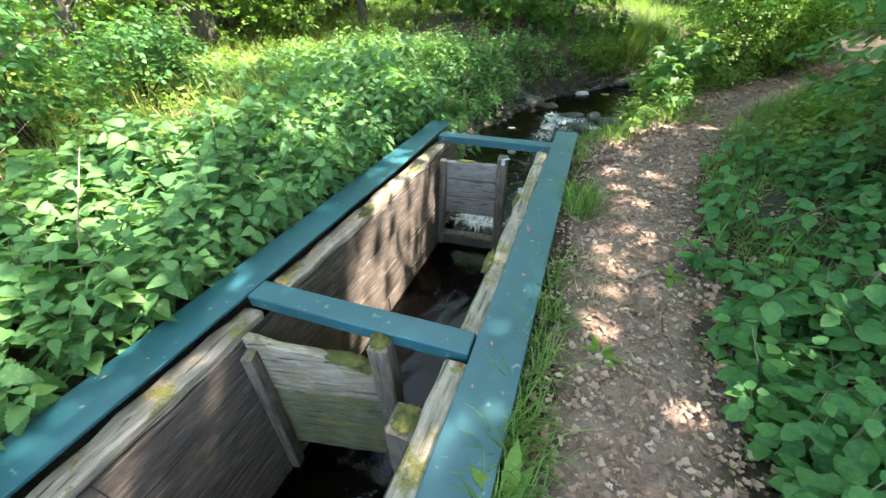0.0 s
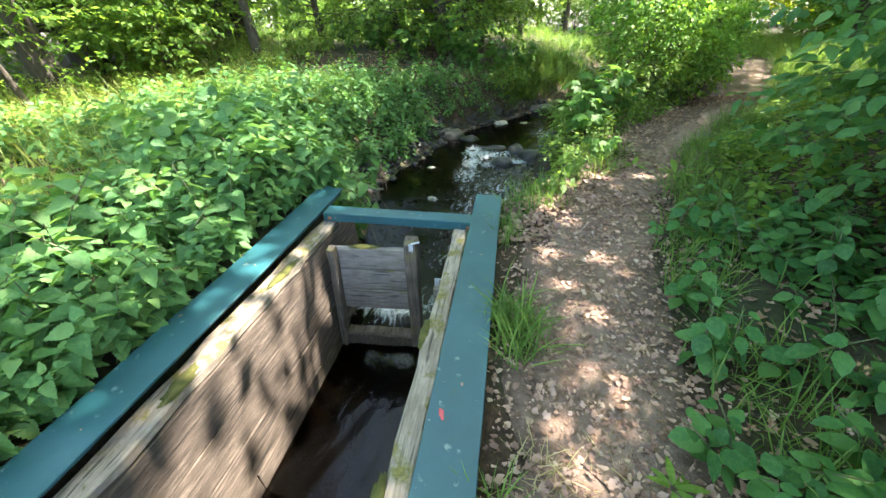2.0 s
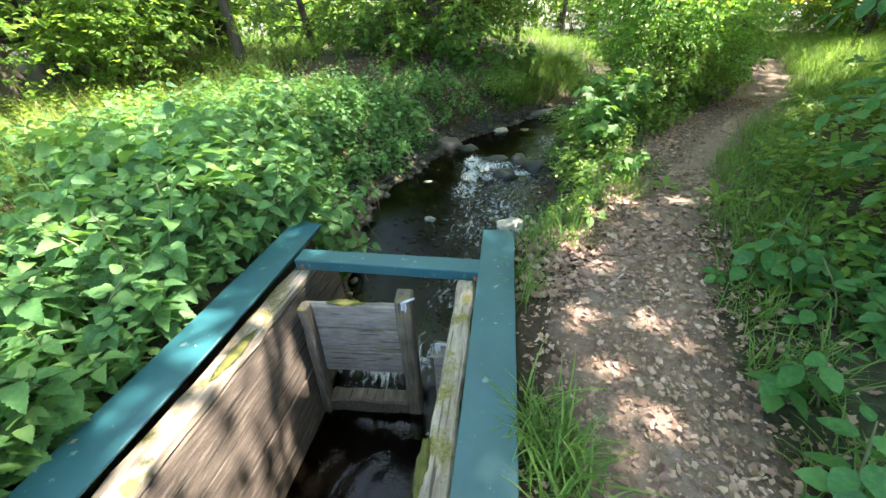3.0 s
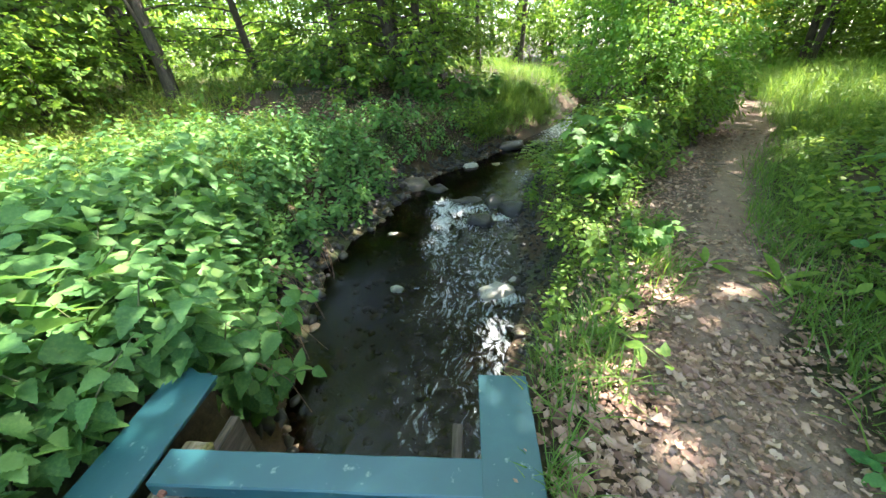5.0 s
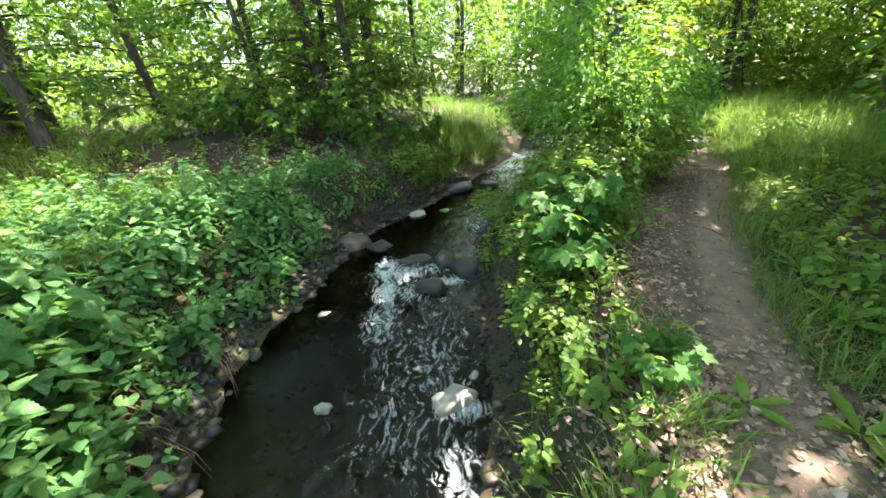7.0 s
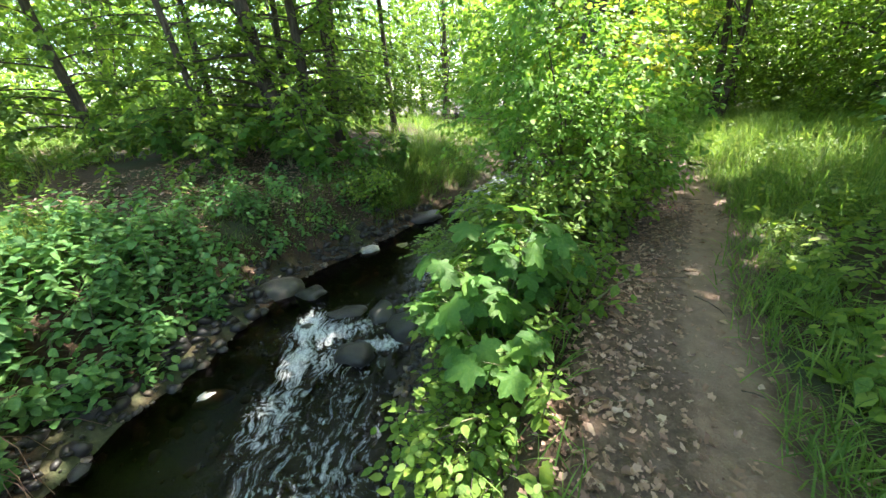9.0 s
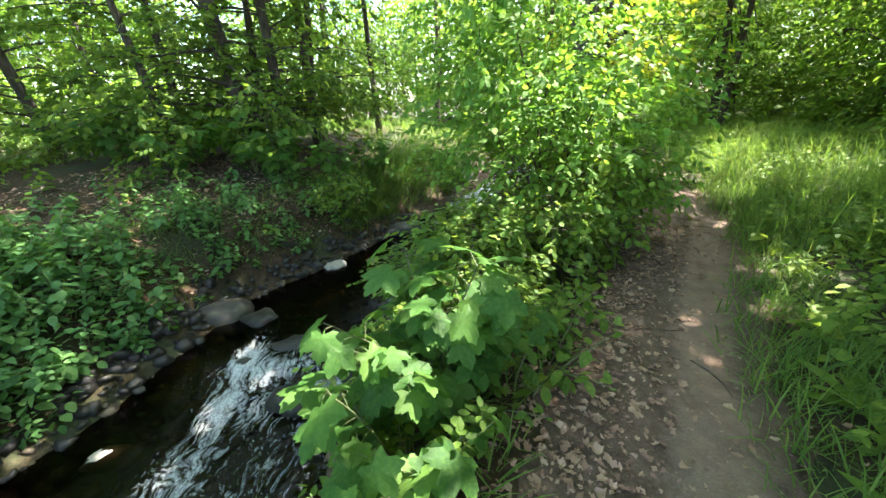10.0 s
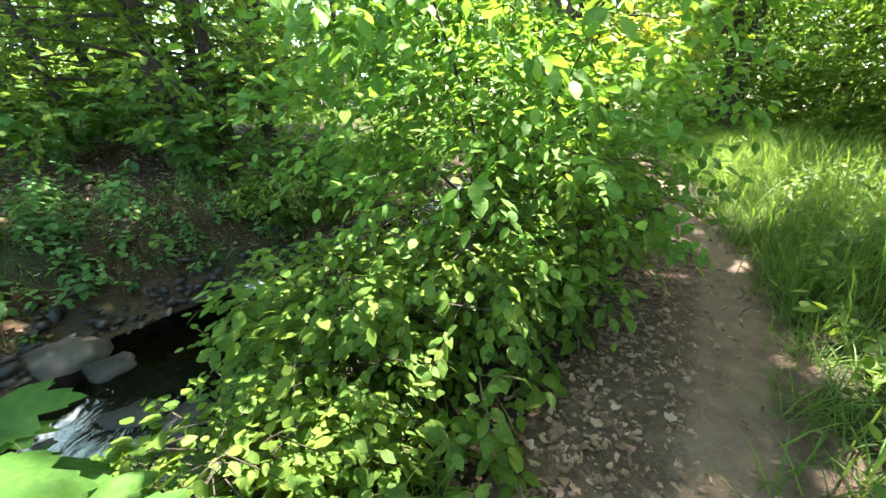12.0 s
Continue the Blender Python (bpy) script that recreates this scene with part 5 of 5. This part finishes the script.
# stout trunks at the back of the clearing
for k, (x, y, rz, s) in enumerate(((-9.2, 13.9, 100, 1.35), (-11.6, 11.2, 170, 1.5), (-10.4, 11.9, 30, 1.3), (-6.2, 14.8, 250, 1.0))):
    place_tree(BEECHES[(0, 0, 2, 1)[k]], x, y, rz, s, "stout dark beech trunk at the back of the clearing", "beech_tree", "woodland trees")
# the wood on the far left and behind
for k, (x, y, s) in enumerate(((-12.5, 13.4, 1.2), (-7.0, 12.1, 0.9), (-7.6, 4.6, 0.7), (-8.8, 7.4, 0.8), (-8.0, 1.3, 0.7), (-15.5, 16.5, 1.3), (-12, 9.0, 1.1), (-14, 4.5, 1.2), (-9.5, 3.0, 0.9), (-16, 9, 1.2), (-18, 21, 1.4), 
                               (2.5, 25, 1.1), (6.5, 27, 1.2), (11, 25.5, 1.2), (15, 22, 1.2), (17, 17.5, 1.1), (14.5, 13, 1.0), (-8, -3, 1.1), (20, 24, 1.3), (12, 32, 1.4), (-6, 30, 1.4), (0, 33, 1.4), (-15, 28, 1.4))):
    place_tree(LOW_TREES[(k + 1) % 3], x, y, 91 * k, s, "leafy woodland tree with low hanging branches")
for k, (x, y, s) in enumerate(((-8.5, 10.5, 1.0), (-11, 12, 1.2), (-10.5, 6.0, 1.0), (-8.0, 1.0, 1.0), (-12, 1.0, 1.2), 
                               (8.5, 22.5, 1.1), (5.5, 23.5, 1.0), (12, 20.5, 1.1), (14, 17.5, 1.1), (12.5, 14.5, 1.0), (10.5, 11.0, 1.0), (16, 21, 1.3), (9, 8.5, 1.0), (-13, 18, 1.2), (-14, 22, 1.3), (-8, 26, 1.4), (-12, 26, 1.4), (-17, 20, 1.4), (-2, 27, 1.4), (-10, 23, 1.2), (3.5, 28, 1.3), (-5, 25.5, 1.3))):
    place_bush("understorey_shrub", SHRUBS[k % 2], x, y, 73 * k, (s, s), "leafy green understorey shrub at the wood's edge", "shrub", "understorey shrubs")
# the dark wood's edge beyond the meadow
for k, (x, y, s) in enumerate(((11.5, 13.2, 0.55), (13.5, 15.5, 0.75), (10.8, 17.5, 0.6), (15.5, 12.5, 0.8), (8.8, 20.0, 0.7), (13.0, 19.5, 0.8), (12.5, 10.8, 0.6), (16.5, 19.5, 0.9), (18.5, 15.0, 1.0), (14.5, 24.0, 1.0), (10.5, 26.0, 1.0), (19.0, 11.5, 0.9))):
    place_tree(WOOD_TREES[k % 2], x, y, 67 * k, s, "full leafy tree at the meadow's edge", group="trees at the meadow's edge")
# the wood all round, further off
r_ = random.Random(5)
for k in range(64):
    a = radians(-100 + 200 * (k + r_.uniform(-0.4, 0.4)) / 63)
    d = r_.uniform(24, 42)
    x, y = 1 + d * math.sin(a), 6 + d * math.cos(a)
    place_tree(WOOD_TREES[k % 2], x, y, r_.uniform(0, 360), r_.uniform(0.9, 1.3), "full-crowned tree at the edge of the far wood")

# holes cut in the added crowns: a spot for sunlight, and the beam's width
GAPS = ((-1.1, 2.75, -0.55, 0.42), (-1.1, 3.3, -0.5, 0.33), (-1.1, 3.75, -0.45, 0.16), (-1.1, 2.3, -0.7, 0.26), (0.7, 2.35, 0, 0.16), (0.62, 1.95, 0, 0.12), (0.75, 3.3, 0, 0.13), (1.45, 5.28, -0.1, 0.13), (1.68, 5.36, -0.1, 0.12), (1.2, 5.2, -0.1, 0.10), (0.95, 5.5, -0.2, 0.28), (0.9, 6.3, -0.2, 0.42), (1.35, 6.9, 0.1, 0.28), (0.7, 5.8, -0.3, 0.12), (3.22, 8.05, 0, 0.12), (3.0, 7.72, 0, 0.09), (-3.2, 1.2, 0.4, 0.3),
        (-6.5, 6.0, 0.3, 0.6), (-5.0, 4.0, 0.3, 0.4), (2.7, 9.4, 1.2, 0.6), (2.1, 8.7, 0.2, 0.6), (1.5, 7.6, 0.3, 0.16), (3.2, 10.0, 1.6, 0.6), (-2.1, 6.9, -1.0, 0.14), (-1.95, 9.0, -1.0, 0.16), (-1.9, 7.7, -1.0, 0.10), (8.5, 13.0, 0, 1.4), (6.0, 11.0, 0.3, 0.5), (0.27, 6.84, -1.1, 0.2), (2.4, 9.2, 0.5, 0.6), (-1.2, 8.45, -1.2, 0.08), (-2.0, 3.0, 0.4, 0.25), (-2.7, 2.2, 0.4, 0.3), (-3.4, 3.2, 0.4, 0.35), (-2.1, 1.6, 0.4, 0.26), (-1.8, 0.8, 0.4, 0.2), (-2.6, 0.9, 0.4, 0.25), (-1.9, 4.2, 0.4, 0.2), (0.85, 2.8, 0, 0.11), (0.6, 3.9, 0, 0.12), (0.9, 1.55, 0, 0.09), (0.75, 4.4, 0, 0.14), (1.85, 8.15, 0.2, 0.3), (1.25, 5.0, 0, 0.1), (-2.4, 1.6, 0.4, 0.4), (-3.0, 2.8, 0.4, 0.42), (-2.2, 3.6, 0.4, 0.3), (-4.2, 3.6, 0.3, 0.5), (-3.4, 5.2, 0.3, 0.3), (2.6, 9.6, 1.6, 0.5), (1.6, 7.75, 0.5, 0.2), (1.42, 7.45, 0.55, 0.2), (1.75, 8.15, 0.3, 0.3), (1.5, 8.35, 0.3, 0.36), (2.4, 9.3, 0.8, 0.5), (2.0, 8.9, 0.4, 0.4), (5.4, 13.5, 2.6, 1.1), (-1.9, 4.6, 0.4, 0.25), (-1.75, 3.3, 0.4, 0.2), (0.75, 5.2, 0, 0.25), (0.6, 4.7, 0, 0.2), (2.9, 9.6, 1.3, 0.4), (3.3, 9.8, 0.8, 0.4), (1.5, 2.6, 0.3, 0.12), (2.2, 3.4, 0.5, 0.2), (1.9, 4.4, 0.4, 0.16), (2.6, 2.8, 1.0, 0.28), (0.62, 2.62, 0, 0.1), (0.8, 2.95, 0, 0.11), (0.66, 3.6, 0, 0.11), (0.5, 2.2, 0, 0.08), (0.95, 3.9, 0, 0.1), (6.8, 12.3, 0.3, 0.7), (7.6, 11.2, 0.4, 0.7), (3.9, 8.0, 0.3, 0.25), (4.6, 8.6, 0.3, 0.35), (3.6, 7.0, 0.3, 0.2))


def shade_tree(x, y, seed, height, girth, crown_r, low, deep, sprays):
    """A tall tree added to block sun and sky, its crown cut open along chosen sunbeams."""
    trunk, crown = tree_meshes(seed, height, girth, crown_r, low, deep, sprays, 0.20, lean=0.8, lumps=30)
    top = new("tree")
    top.matrix_basis = pose(x, y, float(ground_z(x, y)))
    tagged(top, "tall tree added to shade the ground below", "tree", "woodland trees")
    part("trunk", trunk, top)
    v = np.empty(len(crown.vertices) * 3, np.float32)
    crown.vertices.foreach_get("co", v)
    v = v.reshape(-1, 4, 3)
    c = v.mean(1) + np.array(top.matrix_basis.translation)
    keep = np.ones(len(v), bool)
    sd = np.array(SUN_DIR)
    flat = c - (c[:, 2:3] / sd[2]) * sd
    wobble = 0.5 + 0.5 * wave(flat[:, 0], flat[:, 1], 17.0, 0.8)
    for gx_, gy_, gz_, w in GAPS:
        q = c - (gx_, gy_, gz_)
        keep &= (np.linalg.norm(q - (q @ sd)[:, None] * sd, axis=1) > w * (0.7 + 0.5 * wobble)) | (rng.random(len(v)) < 0.15)
    v = v[keep]
    f = SIMPLE[1][None] + (np.arange(len(v)) * 4)[:, None, None]
    part("crown", mesh_np("crown", v.reshape(-1, 3), f.reshape(-1, 3), TREE_LEAF), top)


# added crowns, placed for the shade they cast, mostly out of view
for k, (x, y, n, wide) in enumerate(((8.0, 2.0, 500, 4.2), (9.8, 7.2, 650, 4.2), (6.0, -3.5, 350, 4.2), (6.3, 4.8, 8200, 8.2), (-11.0, 10.7, 350, 4.2), (-4.5, -2.6, 1100, 5.6), (11.5, 11.5, 900, 4.2), (0.5, -5.5, 300, 4.2), (-9.6, 8.6, 800, 5.5), (9.2, 11.2, 600, 4.2), (4.2, 0.8, 800, 4.2), (4.0, 12.4, 1400, 4.7), (8.6, 8.8, 500, 4.2), (10.6, 17.0, 900, 6.3), (0.4, 18.8, 600, 4.2), (-1.2, 16.6, 1500, 6.4), (5.3, 17.2, 1800, 4.3), (-9.0, 14.3, 1700, 6.6))):
    shade_tree(x, y, 91 + k, 13 + k % 3, 0.09 if y > 15 else 0.20 + 0.02 * (k % 3), wide, 5.5 + 0.3 * (k % 3), 6.0, n)


# ---- fallen leaves ----
def litter(name, pts, size, label):
    p = np.asarray(pts, float)
    pieces = []
    for k, shape in enumerate(DEAD):
        q = p[k::len(DEAD)]
        n = len(q)
        at = np.c_[q, ground_z(q[:, 0], q[:, 1]) + rng.uniform(0.008, 0.016, n)]
        pieces.append(scatter(shape, at, rng.uniform(0, 6.3, n), rng.normal(0, 0.24, n), rng.normal(0, 0.3, n), size[0] + (size[1] - size[0]) * rng.random(n) ** 1.6))
    v, f = join(pieces)
    return tagged(new(name, mesh_np(name, v, f, LITTER)), label, "leaves", kind="stuff")


def litter_places(n, y0, y1, mean, sd):
    y = rng.uniform(y0, y1, n)
    x = path_mid(y) + rng.normal(mean, sd, n)
    ok = np.array([(not (np.interp(b, LEFT_Y, LEFT_X) - 0.3 < a < np.interp(b, RIGHT_Y, RIGHT_X) + 0.2)) for a, b in zip(x, y)])
    return np.c_[x, y][ok]


litter("fallen_leaves", litter_places(11500, -0.2, 4.9, 0.03, 0.34), (0.012, 0.058), "brown fallen leaves scattered over the path")
litter("fallen_leaves", litter_places(1700, 4.6, 6.1, 0.05, 0.40), (0.014, 0.075), "brown fallen leaves scattered over the path")
litter("fallen_leaves", litter_places(1600, 4.0, 5.9, -0.48, 0.17), (0.03, 0.095), "tan fallen leaves heaped at the path's edge")
litter("fallen_leaves", litter_places(700, 5.5, 10.5, 0.1, 0.5), (0.015, 0.05), "brown fallen leaves scattered along the path")
litter("fallen_leaves", litter_places(4200, 5.6, 9.9, -0.62, 0.27), (0.02, 0.075), "brown fallen leaves under the bush")
litter("fallen_leaves", litter_places(1800, 0.2, 6.5, 1.3, 0.55), (0.035, 0.08), "brown fallen leaves on the shaded bank")


def slope_places(n):
    y = rng.uniform(9.4, 15.5, n)
    return np.c_[np.interp(y, LEFT_Y, LEFT_X) - rng.uniform(0.35, 4.5, n), y]


litter("fallen_leaves", slope_places(8500), (0.03, 0.10), "brown fallen leaves on the slope across the stream")
